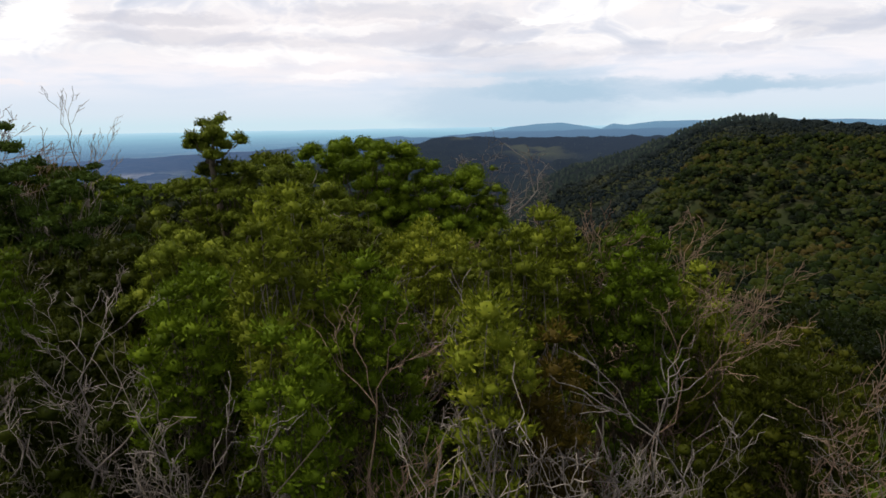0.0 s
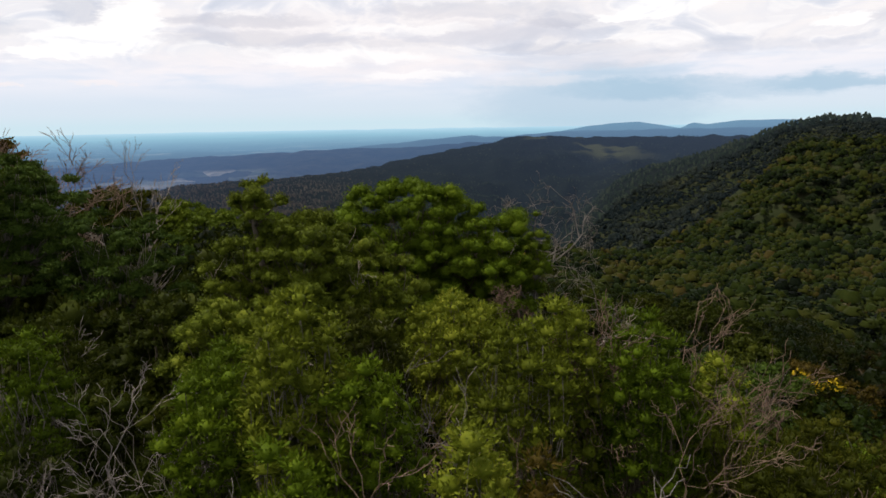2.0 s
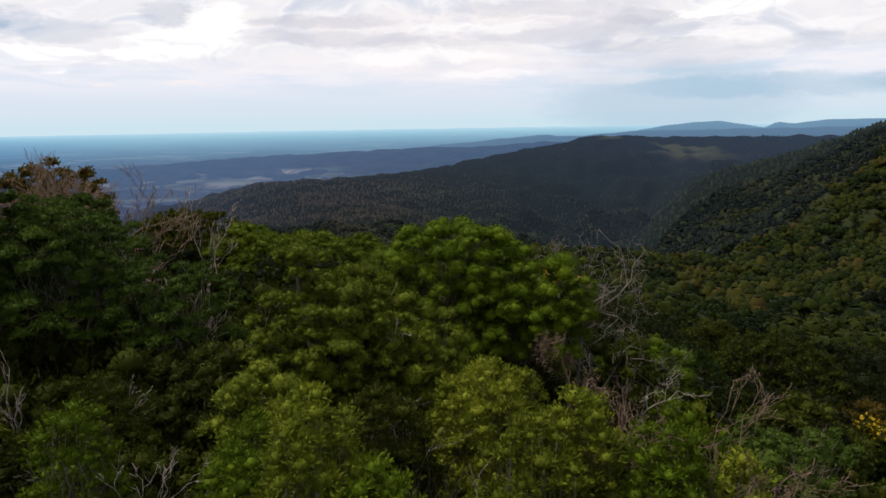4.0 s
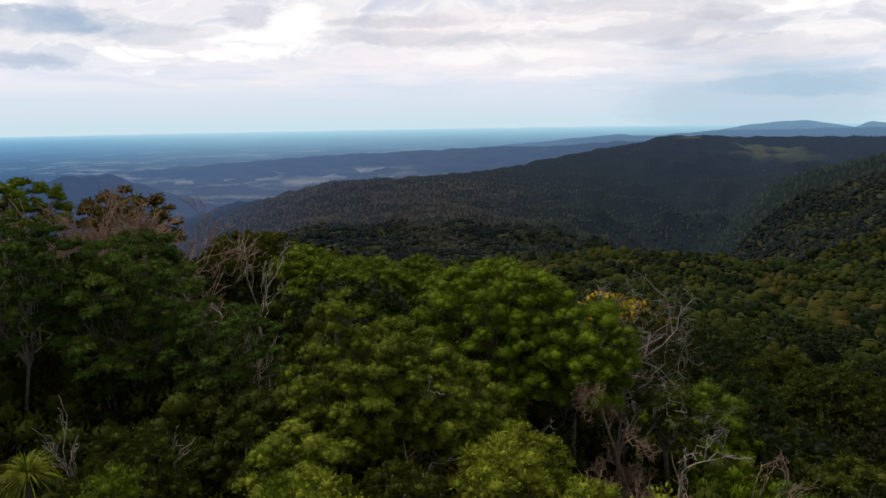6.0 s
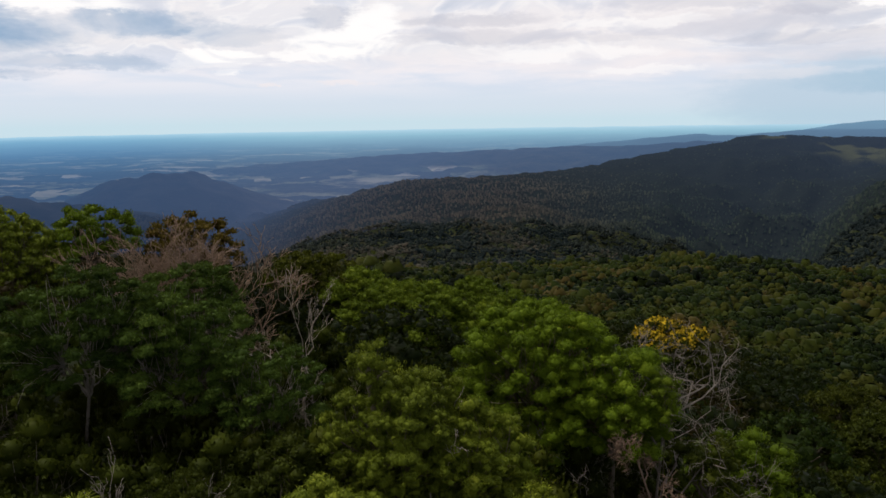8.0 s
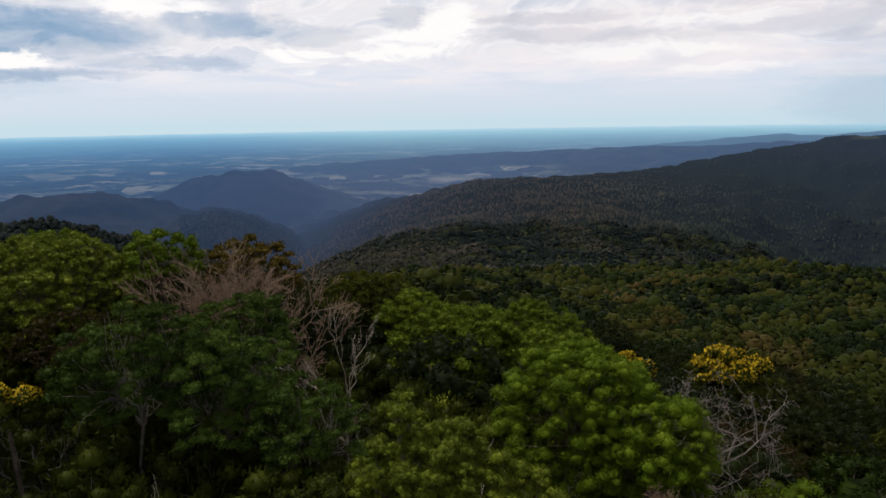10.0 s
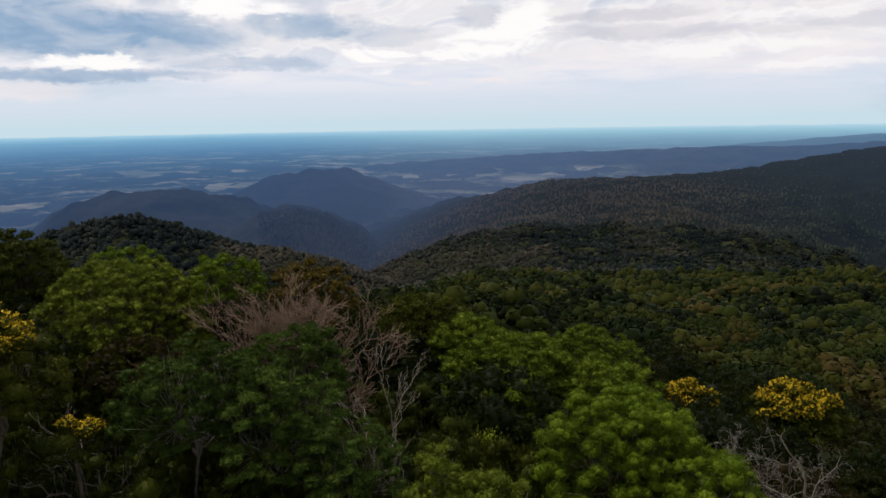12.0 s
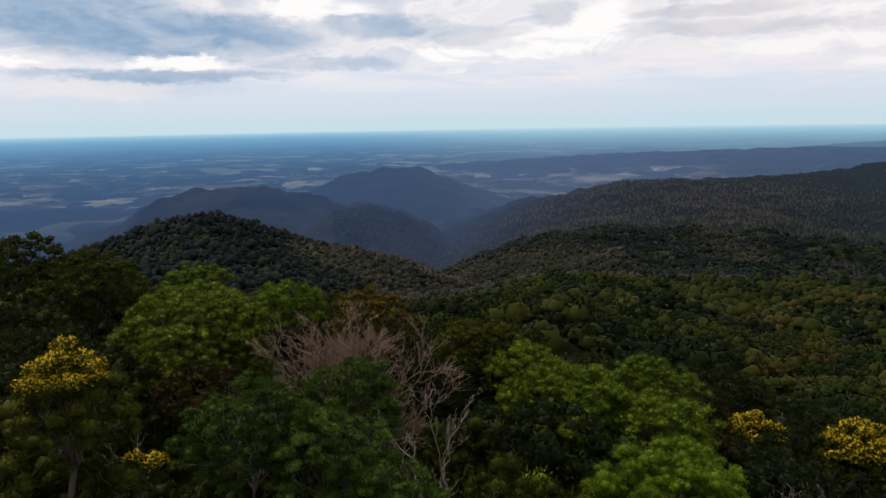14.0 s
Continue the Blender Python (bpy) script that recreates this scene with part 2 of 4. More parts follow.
RAINFOREST = woods_material("rainforest_canopy", [(0.0, (0.0016, 0.0039, 0.0008)), (0.3, (0.0063, 0.0126, 0.0016)), (0.55, (0.0170, 0.0244, 0.0024)),
                                                   (0.85, (0.0285, 0.0304, 0.0039)), (1.0, (0.0396, 0.0304, 0.0074))], 0.8)
# the blue-grey in these crown colours stands for haze over the ridges
HAZED_EUCALYPT = woods_material("haze_tinted_eucalypt_canopy", [(0.0, (0.0024, 0.0062, 0.0075)), (0.4, (0.0062, 0.0112, 0.0125)), (0.75, (0.0125, 0.0176, 0.0149)),
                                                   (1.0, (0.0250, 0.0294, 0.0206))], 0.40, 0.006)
DRY_WOODS = woods_material("dry_grey_brown_canopy", [(0.0, (0.0121, 0.0149, 0.0131)), (0.4, (0.0236, 0.0252, 0.0209)), (0.75, (0.0419, 0.0383, 0.0296)),
                                                     (1.0, (0.0610, 0.0505, 0.0393))], 0.34, 0.006)


def distance_material(name, each=0.0):
    """The plain and its hills, many kilometres off: woods and pale fields, with blue haze painted on as glow."""
    m, n = material(name)
    chart = n.add("ShaderNodeUVMap")
    chart.uv_map = "plan"
    plan = chart.outputs[0]
    x, y, z = n.xyz(plan)
    reach = n.math("SQRT", n.math("ADD", n.math("MULTIPLY", x, x), n.math("MULTIPLY", y, y)))
    big = n.noise(plan, 0.8, 6.0, 0.65)
    fine = n.noise(plan, 5.0, 6.0, 0.65)
    if each:
        island = n.add("ShaderNodeNewGeometry").outputs["Random Per Island"]
        fine = n.math("ADD", n.math("MULTIPLY", fine, 0.6), n.math("MULTIPLY_ADD", island, each, 0.2 - each * 0.5))
    vor = n.add("ShaderNodeTexVoronoi")
    vor.inputs["Scale"].default_value = 3.4
    n.put(vor.inputs["Vector"], plan)
    cell = n.xyz(vor.outputs["Color"])[0]
    bearing = n.math("MULTIPLY", n.math("ARCTAN2", n.math("MULTIPLY", x, -1.0), y), 57.2958)
    green = n.ramp(fine, [(0.30, (0.008, 0.013, 0.012)), (0.5, (0.021, 0.030, 0.022)), (0.70, (0.046, 0.056, 0.034))])
    woods = n.ramp(fine, [(0.32, (0.016, 0.018, 0.017)), (0.68, (0.074, 0.064, 0.050))])
    woods = n.mix(n.span(bearing, 3.0, 18.0), green, woods)
    # bluish dark base colour on the left hills, painted in for haze
    haze_tint = n.ramp(fine, [(0.35, (0.004, 0.008, 0.012)), (0.65, (0.040, 0.040, 0.040))])
    woods = n.mix(n.span(bearing, 36.0, 44.0), woods, haze_tint)
    open_land = n.ramp(cell, [(0.0, (0.10, 0.14, 0.07)), (0.55, (0.18, 0.20, 0.13)), (0.8, (0.34, 0.33, 0.24)), (1.0, (0.66, 0.60, 0.50))])
    farmed = n.math("MULTIPLY", n.span(big, 0.45, 0.55), n.span(cell, 0.35, 0.60))
    low = n.add("ShaderNodeUVMap")
    low.uv_map = "height"
    farmed = n.math("MULTIPLY", farmed, n.span(n.xyz(low.outputs[0])[0], -0.47, -0.51))
    farmed = n.math("MULTIPLY", farmed, n.span(reach, 3.8, 5.4))
    clearing = n.math("MULTIPLY", n.span(n.noise(plan, 2.6, 3.0), 0.50, 0.56), n.math("MULTIPLY", n.span(bearing, -1.5, -3.0), n.span(bearing, -13.0, -9.0)))
    clearing = n.math("MULTIPLY", clearing, n.math("MULTIPLY", n.span(reach, 3.25, 3.45), n.span(reach, 4.2, 3.9)))
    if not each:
        # shade between the far crowns, painted into the sheet's base colour
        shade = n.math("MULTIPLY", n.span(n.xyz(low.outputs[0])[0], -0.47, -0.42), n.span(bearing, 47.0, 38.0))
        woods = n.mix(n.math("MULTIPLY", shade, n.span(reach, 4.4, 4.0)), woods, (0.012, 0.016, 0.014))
    colour = n.mix(farmed, woods, open_land)
    colour = n.mix(clearing, colour, (0.055, 0.060, 0.030))
    p = n.add("ShaderNodeBsdfPrincipled")
    n.put(p.inputs["Base Color"], colour)
    p.inputs["Roughness"].default_value, p.inputs["Specular IOR Level"].default_value = 0.95, 0.0
    b = n.add("ShaderNodeBump")
    b.inputs["Strength"].default_value, b.inputs["Distance"].default_value = 1.0, 20.0
    n.put(b.inputs["Height"], fine)
    n.put(p.inputs["Normal"], b.outputs[0])
    # haze painted as emission, mixed in by distance and bearing
    haze_glow = n.add("ShaderNodeEmission")
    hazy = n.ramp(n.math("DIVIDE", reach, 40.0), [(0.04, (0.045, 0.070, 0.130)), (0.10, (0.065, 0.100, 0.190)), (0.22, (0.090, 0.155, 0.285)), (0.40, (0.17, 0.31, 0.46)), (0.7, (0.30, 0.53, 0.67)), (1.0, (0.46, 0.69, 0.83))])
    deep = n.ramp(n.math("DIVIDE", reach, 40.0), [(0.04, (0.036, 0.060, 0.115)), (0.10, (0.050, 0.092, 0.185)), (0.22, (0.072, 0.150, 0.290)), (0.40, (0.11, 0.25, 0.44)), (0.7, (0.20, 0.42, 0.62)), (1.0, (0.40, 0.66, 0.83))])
    n.put(haze_glow.inputs[0], n.mix(n.span(bearing, 30.0, 50.0), hazy, deep))
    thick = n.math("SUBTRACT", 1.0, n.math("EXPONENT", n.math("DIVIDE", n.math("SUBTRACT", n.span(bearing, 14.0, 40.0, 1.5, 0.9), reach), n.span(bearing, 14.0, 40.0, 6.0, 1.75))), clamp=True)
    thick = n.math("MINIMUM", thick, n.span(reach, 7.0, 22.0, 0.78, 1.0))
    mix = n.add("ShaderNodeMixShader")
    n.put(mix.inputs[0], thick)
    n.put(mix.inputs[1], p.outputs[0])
    n.put(mix.inputs[2], haze_glow.outputs[0])
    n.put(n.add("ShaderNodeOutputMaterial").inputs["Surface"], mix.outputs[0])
    return m


# ---- the lie of the land ----
# heights of the tree tops over the first camera, by azimuth (degrees to the left) and distance (metres)
AZ_KNOTS = np.array([-110, -35, -24, -12, 0, 15, 30, 37, 45, 58, 75, 150, 250])
RINGS = {
    0: [-2, -2, -2, -2, -2, -2, -2, -2, -2, -2, -2, -2, -2],
    12: [-4, -6, -5.5, -5, -4.8, -4.8, -4.8, -4.6, -4.5, -4, -4, -3, -4],
    25: [-3, -9, -8, -6, -4.5, -4, -3, -2.5, -2, -2, -2, -2, -3],
    40: [-3, -12, -11, -8, -5, -3, -2, -1, 0, 1, 1, 0, -3],
    60: [-3, -18, -17, -13, -10, -7, -4, -1.5, 1, 3, 4, 3, -3],
    150: [-5, -36, -35, -34, -32, -30, -22, -24, -25, -22, -20, -5, -5],
    350: [-10, -88, -87, -88, -85, -80, -72, -75, -75, -75, -70, -20, -10],
    550: [-20, -112, -115, -122, -114, -118, -112, -128, -125, -115, -110, -40, -20],
    750: [-30, -128, -135, -148, -136, -146, -145, -165, -165, -150, -140, -60, -30],
    900: [-40, -132, -142, -162, -156, -168, -180, -200, -215, -190, -180, -80, -40],
    1150: [-50, -150, -165, -215, -232, -236, -245, -265, -290, -290, -260, -100, -50],
    1500: [-50, -200, -220, -260, -270, -275, -320, -370, -390, -390, -360, -150, -50],
    2200: [-60, -300, -330, -380, -400, -420, -440, -470, -470, -470, -450, -300, -60],
    4000: [-300, -560, -560, -560, -560, -560, -560, -560, -560, -560, -560, -450, -300],
    12000: [-560] * 13,
    40000: [-400] * 13,
}
RING_R = np.array(list(RINGS), float)
RING_Z = np.array(list(RINGS.values()), float)
# crests: rows of azimuth, distance, height of the crest; how far the front and the back slopes reach
CRESTS = {
    "right_hill": (950, 1500, [(-45, 1900, -20), (-33, 1900, -12), (-30, 1900, -5), (-28, 1900, 3), (-25, 1900, 6), (-23, 1900, 3), (-21, 1900, -9), (-18.5, 1950, -45),
                               (-15, 2000, -90), (-11, 2050, -132), (-9, 2100, -175), (-6, 2150, -300), (-2, 2200, -430)]),
    "long_ridge": (1500, 1800, [(-45, 3900, -90), (-10, 3900, -93), (-6.7, 3800, -90), (-3.9, 3600, -78), (-1.6, 3500, -76), (0.3, 3400, -97), (3.8, 3200, -124), (8.8, 2900, -163),
                                (10.5, 2750, -173), (14, 2600, -181), (17.6, 2500, -187), (22, 2450, -188), (24.8, 2400, -188), (28.4, 2350, -221), (32, 2300, -268), (36, 2250, -340), (40, 2200, -440)]),
    "low_spur": (700, 700, [(13, 1800, -440), (20, 1750, -345), (25, 1750, -262), (30, 1750, -252), (33, 1720, -275), (38, 1650, -330), (42, 1600, -390), (47, 1600, -470)]),
    "knoll": (420, 520, [(28, 1050, -340), (36, 1000, -262), (42, 930, -172), (45.5, 900, -150), (49.5, 900, -132), (52, 900, -115), (54.6, 900, -98), (56.3, 900, -90), (59, 900, -90), (62, 900, -102), (64.4, 900, -116),
                         (70, 900, -150), (80, 900, -170)]),
    "blue_spur": (900, 1100, [(38, 2500, -470), (42, 2650, -400), (45.9, 2700, -352), (48.5, 2750, -300), (52, 2800, -258), (55.3, 2800, -238), (58.2, 2800, -231), (61, 2800, -275), (64, 2800, -380), (69, 2800, -520)]),
    "brown_spur": (600, 700, [(37, 2300, -460), (40, 2250, -340), (42.7, 2250, -278), (44.9, 2250, -262), (47.6, 2250, -268), (51, 2250, -340), (56, 2250, -450)]),
    "cone_hill": (1300, 1500, [(30, 4600, -560), (36, 4600, -450), (38.5, 4600, -375), (41.2, 4600, -308), (43.9, 4600, -292), (46.6, 4600, -330), (50, 4600, -440), (56, 4600, -560)]),
    "low_range": (2200, 2500, [(-30, 9000, -240), (2, 9000, -274), (8, 9000, -320), (14, 9000, -336), (18.4, 9000, -340), (21, 9000, -375), (24.7, 9000, -395), (28.3, 9000, -400), (34.4, 9000, -465), (41, 9000, -545), (50, 9000, -560)]),
    "far_range": (3000, 3500, [(-30, 13000, -120), (-4.5, 13000, -175), (-0.1, 13000, -262), (1.9, 13000, -240), (5.9, 13000, -290), (12.2, 13000, -425), (18, 13000, -520), (26, 13000, -560)]),
    "skyline_hills": (2500, 3000, [(-40, 16000, -60), (-24, 16000, -70), (-20.7, 16000, -45), (-18.2, 16000, -45), (-15.6, 16000, -125), (-14.5, 16000, -80), (-13.7, 16000, -185), (-12.1, 16000, -105),
                                   (-10.5, 16000, -45), (-8.5, 16000, -70), (-6.4, 16000, -130), (-3.9, 16000, -270), (0, 16000, -480), (5, 16000, -560)]),
}


def wave(x, y, size, seed):
    """Cheap smooth noise from crossed sines, about -1 to 1, for arrays."""
    r = np.random.RandomState(seed)
    total = np.zeros_like(x)
    for k in range(7):
        a, f, p = r.uniform(0, 6.283), r.uniform(0.6, 1.7) * 6.283 / size, r.uniform(0, 6.283, 2)
        u = x * np.cos(a) + y * np.sin(a)
        v = -x * np.sin(a) + y * np.cos(a)
        total += np.sin(u * f + p[0] + 1.3 * np.sin(v * f * 0.6 + p[1]))
    return total / 3.2


def tops(x, y):
    """Height of the tree tops over a place of the true plan."""
    x, y = np.asarray(x, float), np.asarray(y, float)
    r = np.hypot(x, y)
    a = np.degrees(np.arctan2(-x, y))
    a = np.where(a < -110, a + 360, a)
    ring = np.clip(np.searchsorted(RING_R, r) - 1, 0, len(RING_R) - 2)
    s = np.clip((r - RING_R[ring]) / (RING_R[ring + 1] - RING_R[ring]), 0, 1)
    knot = np.clip(np.searchsorted(AZ_KNOTS, a) - 1, 0, len(AZ_KNOTS) - 2)
    q = np.clip((a - AZ_KNOTS[knot]) / (AZ_KNOTS[knot + 1] - AZ_KNOTS[knot]), 0, 1)
    q = q * q * (3 - 2 * q) * 0.5 + q * 0.5
    z = (RING_Z[ring, knot] * (1 - q) + RING_Z[ring, knot + 1] * q) * (1 - s) + (RING_Z[ring + 1, knot] * (1 - q) + RING_Z[ring + 1, knot + 1] * q) * s
    z = z + wave(x, y, 90, 3) * np.clip((r - 80) / 300, 0, 1) * 3.5
    for front, back, rows in CRESTS.values():
        rows = np.array(rows, float)
        rc = np.interp(a, rows[:, 0], rows[:, 1])
        zc = np.interp(a, rows[:, 0], rows[:, 2])
        # gullies and side spurs run down the slopes
        middle = rows[len(rows) // 2, 1]
        bend = wave(x, y, middle * 0.16, int(middle)) * 0.10 + wave(x, y, middle * 0.055, 17) * 0.05
        u = np.where(r < rc, (rc - r) / front, (r - rc) / back)
        fall = np.clip(u, 0, 1.4) ** 1.35 * (1 + 1.6 * bend * np.clip(u * 3, 0, 1))
        inside = (a > rows[0, 0]) & (a < rows[-1, 0]) & (u < 1.4)
        base = np.minimum(z, zc)
        own = zc - (zc - np.minimum(base, zc - 0.04 * rc)) * fall + wave(x, y, middle * 0.04, 5) * min(middle * 0.0022, 9)
        z = np.where(inside, np.maximum(z, own), z)
    rough = np.clip((r - 1900) / 900, 0, 1) * np.clip((12000 - r) / 7000, 0.0, 1) * np.clip((a - 26) / 14, 0, 1)
    z = z + (np.abs(wave(x, y, 1100, 11)) * 30 + np.abs(wave(x, y, 380, 13)) * 16 + np.abs(wave(x, y, 150, 14)) * 6) * rough
    z = z + wave(x, y, 3000, 12) * np.clip((r - 5000) / 4000, 0, 1) * 14
    return z


def stand_height(x, y):
    r = np.hypot(x, y)
    return np.interp(r, [0, 12, 25, 40, 2000, 2600], [5.0, 5.5, 9.0, 12.5, 12.5, 0.0])


def ground(x, y):
    return tops(x, y) - stand_height(np.asarray(x, float), np.asarray(y, float))


NEAR_EDGE, FAR_EDGE = 1800.0, 4900.0


def drawn_in(x, y, z):
    """Draws the land past NEAR_EDGE in along the line of sight, so that 40 km fit into 5."""
    r = np.hypot(x, y)
    share = (1 - NEAR_EDGE / np.maximum(r, NEAR_EDGE)) / (1 - NEAR_EDGE / 40000)
    k = np.where(r > NEAR_EDGE, (NEAR_EDGE + (FAR_EDGE - NEAR_EDGE) * share) / np.maximum(r, 1), 1.0)
    eye = 8.7
    return x * k, y * k, eye + (z - eye) * k


def mesh_from(name, verts, faces, mat=None, smooth=False, normals=None):
    """A mesh from arrays: verts (n, 3), faces (m, 3) or (m, 4); normals round off the light over leaf clumps."""
    me = bpy.data.meshes.new(name)
    verts, faces = np.asarray(verts, np.float32), np.asarray(faces, np.int32)
    me.vertices.add(len(verts))
    me.vertices.foreach_set("co", verts.ravel())
    k = faces.shape[1]
    me.loops.add(faces.size)
    me.loops.foreach_set("vertex_index", faces.ravel())
    me.polygons.add(len(faces))
    me.polygons.foreach_set("loop_start", np.arange(0, faces.size, k, dtype=np.int32))
    if np.any(smooth):
        me.polygons.foreach_set("use_smooth", np.broadcast_to(smooth, len(faces)).astype(bool))
    me.update(calc_edges=True)
    if normals is not None:
        me.attributes.new("custom_normal", "FLOAT_VECTOR", "POINT").data.foreach_set("vector", np.asarray(normals, np.float32).ravel())
    if mat:
        me.materials.append(mat)
    return me


def sheet(radii, angles, closed):
    """A round sheet of land as rings: true plan, places and faces."""
    rr, aa = np.meshgrid(radii, np.radians(angles), indexing="ij")
    x, y = -np.sin(aa) * rr, np.cos(aa) * rr
    z = ground(x, y)
    n, m = rr.shape
    i, j = np.meshgrid(np.arange(n - 1), np.arange(m if closed else m - 1), indexing="ij")
    j2 = (j + 1) % m
    faces = np.stack([i * m + j, (i + 1) * m + j, (i + 1) * m + j2, i * m + j2], -1).reshape(-1, 4)[:, ::-1]
    return x.ravel(), y.ravel(), z.ravel(), faces


BACKDROP = distance_material("hazy_distance")
angles = np.concatenate([np.arange(-45, 85, 0.5), np.arange(85, 315, 5.0)])
x, y, z, f = sheet(np.concatenate([[0.5], np.geomspace(4, 300, 60), np.arange(315, NEAR_EDGE, 15.0), [NEAR_EDGE]]), angles, True)
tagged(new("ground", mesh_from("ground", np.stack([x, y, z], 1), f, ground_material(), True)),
       "dark shaded forest floor falling away down the mountainside", "ground", kind="structure")
x, y, z, f = sheet(np.concatenate([np.geomspace(NEAR_EDGE, 12000, 150), np.geomspace(12500, 40000, 14)]),
                   np.concatenate([np.arange(-45, 85, 0.33), np.arange(85, 315, 5.0)]), True)
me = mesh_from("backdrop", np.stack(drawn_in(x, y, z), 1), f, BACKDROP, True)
plan = me.uv_layers.new(name="plan")
corner = np.empty(len(me.loops), np.int32)
me.loops.foreach_get("vertex_index", corner)
plan.data.foreach_set("uv", (np.stack([x, y], 1)[corner] / 1000).astype(np.float32).ravel())
rise_uv = me.uv_layers.new(name="height")
rise_uv.data.foreach_set("uv", (np.stack([z, z], 1)[corner] / 1000).astype(np.float32).ravel())
tagged(new("backdrop", me), "hazy blue plain with woods, pale fields and low hills", "landscape", kind="structure")


# ---- building plants ----
def unit(v):
    return v / np.maximum(np.linalg.norm(v, axis=-1, keepdims=True), 1e-9)


def leaf_quads(rng, at, axis, normal, length, width):
    """Folded leaves, four corners each: at (n, 3) is the stalk's end."""
    n = len(at)
    axis = unit(axis)
    side = unit(np.cross(axis, normal))
    up = np.cross(side, axis)
    ln = (length * rng.uniform(0.7, 1.3, n))[:, None]
    wd = (width * rng.uniform(0.7, 1.3, n))[:, None]
    mid = at + axis * ln * 0.45
    v = np.stack([at, mid + side * wd * 0.5 + up * wd * 0.22, at + axis * ln, mid - side * wd * 0.5 + up * wd * 0.22], 1)
    return v.reshape(-1, 3)


def foliage(rng, clumps, per_area, length, width, outward=0.4, lift=0.15, droop=0.0, squash=0.8, low=-0.3, core=0.0, shell=0.78, rounded=0.8):
    """Leaves over the upper shells of round clumps: rows of x, y, z, radius."""
    out, facing = [], []
    for cx, cy, cz, r in clumps:
        n = int(per_area * r * r) + 6
        d = unit(rng.normal(size=(n * 2, 3)))
        d = d[d[:, 2] > low][:n]
        n = len(d)
        lump = 1 + 0.22 * np.sin(d[:, 0] * 5 + cx * 3) * np.sin(d[:, 1] * 5 + cy * 3) + 0.12 * np.sin(d[:, 2] * 9 + cz)
        at = np.array([cx, cy, cz]) + d * (r * lump * rng.uniform(shell, 1.03, n))[:, None] * [1, 1, squash]
        axis = d * outward + rng.normal(size=(n, 3)) * 0.45 + [0, 0, lift - droop]
        normal = d + rng.normal(size=(n, 3)) * 0.28 + [0, 0, 0.2]
        out.append(leaf_quads(rng, at, axis, normal, length, width))
        facing.append(np.repeat(unit(d * rounded + unit(normal) * (1 - rounded) + rng.normal(size=(n, 3)) * 0.16 + [0, 0, 0.12]), 4, axis=0))
    v, facing = np.concatenate(out), np.concatenate(facing)
    f = np.arange(len(v)).reshape(-1, 4)
    smooth = np.zeros(len(f), bool)
    if core:
        # the close inner leaves of each clump as one lumpy dome
        c = np.asarray(clumps)
        lumps = c[:, None, :3] + DOME[None] * rng.uniform(0.8, 1.15, (len(c), len(DOME), 1)) * (c[:, 3] * core * rng.uniform(0.9, 1.1, len(c)))[:, None, None] * [1, 1, squash]
        lf = (DOME_FACES[None] + (np.arange(len(c)) * len(DOME))[:, None, None]).reshape(-1, 4) + len(v)
        v, f = np.concatenate([v, lumps.reshape(-1, 3)]), np.concatenate([f, lf])
        facing = np.concatenate([facing, np.tile(unit(DOME), (len(c), 1))])
        smooth = np.concatenate([smooth, np.ones(len(lf), bool)])
    return v, f, smooth, facing


def leafed(made, mat):
    """Orders what foliage() gives as mesh_from() takes it."""
    v, f, smooth, facing = made
    return v, f, mat, smooth, facing


def dome(m, rows):
    """A unit dome of m sides as quads; rows of half width and height from the top down."""
    a = np.arange(m) * 2 * np.pi / m
    v = np.concatenate([np.stack([r * np.cos(a + i * 0.3), r * np.sin(a + i * 0.3), np.full(m, h)], 1) for i, (r, h) in enumerate(rows)])
    f = [(i * m + j, (i + 1) * m + j, (i + 1) * m + (j + 1) % m, i * m + (j + 1) % m) for i in range(len(rows) - 1) for j in range(m)]
    return v, np.array(f + [(0, 1, 2, 3), (0, 3, 4, 5)] if m == 6 else f + [(0, 1, 2, 3)])


DOME, DOME_FACES = dome(6, [(0.35, 0.93), (0.85, 0.5), (1.0, -0.05), (0.7, -0.55)])


class Tubes:
    """Collects tapered, bent tubes into one mesh."""

    def __init__(self):
        self.v, self.f, self.n = [], [], 0

    def add(self, points, radii, sides=5):
        p = np.asarray(points, float)
        k = len(p)
        t = unit(np.gradient(p, axis=0))
        ref = np.array([1.0, 0, 0]) if abs(t[0, 0]) < 0.8 else np.array([0, 1.0, 0])
        a = unit(np.cross(t, ref))
        b = np.cross(t, a)
        ang = np.arange(sides) * 2 * np.pi / sides
        ring = a[:, None] * np.cos(ang)[None, :, None] + b[:, None] * np.sin(ang)[None, :, None]
        self.v.append((p[:, None] + ring * np.asarray(radii)[:, None, None]).reshape(-1, 3))
        i, j = np.meshgrid(np.arange(k - 1), np.arange(sides), indexing="ij")
        j2 = (j + 1) % sides
        self.f.append((np.stack([i * sides + j, i * sides + j2, (i + 1) * sides + j2, (i + 1) * sides + j], -1).reshape(-1, 4)) + self.n)
        self.n += k * sides

    def mesh(self, name, mat):
        return mesh_from(name, np.concatenate(self.v), np.concatenate(self.f), mat, True)


def bent(rng, a, b, steps=5, wobble=0.12, sag=0.0):
    """A crooked line from a to b."""
    a, b = np.asarray(a, float), np.asarray(b, float)
    s = np.linspace(0, 1, steps)[:, None]
    size = np.linalg.norm(b - a)
    off = rng.normal(size=(steps, 3)) * wobble * size * np.sin(s * np.pi)
    return a + (b - a) * s + off + [0, 0, 1] * (np.sin(s * np.pi) * sag * size)


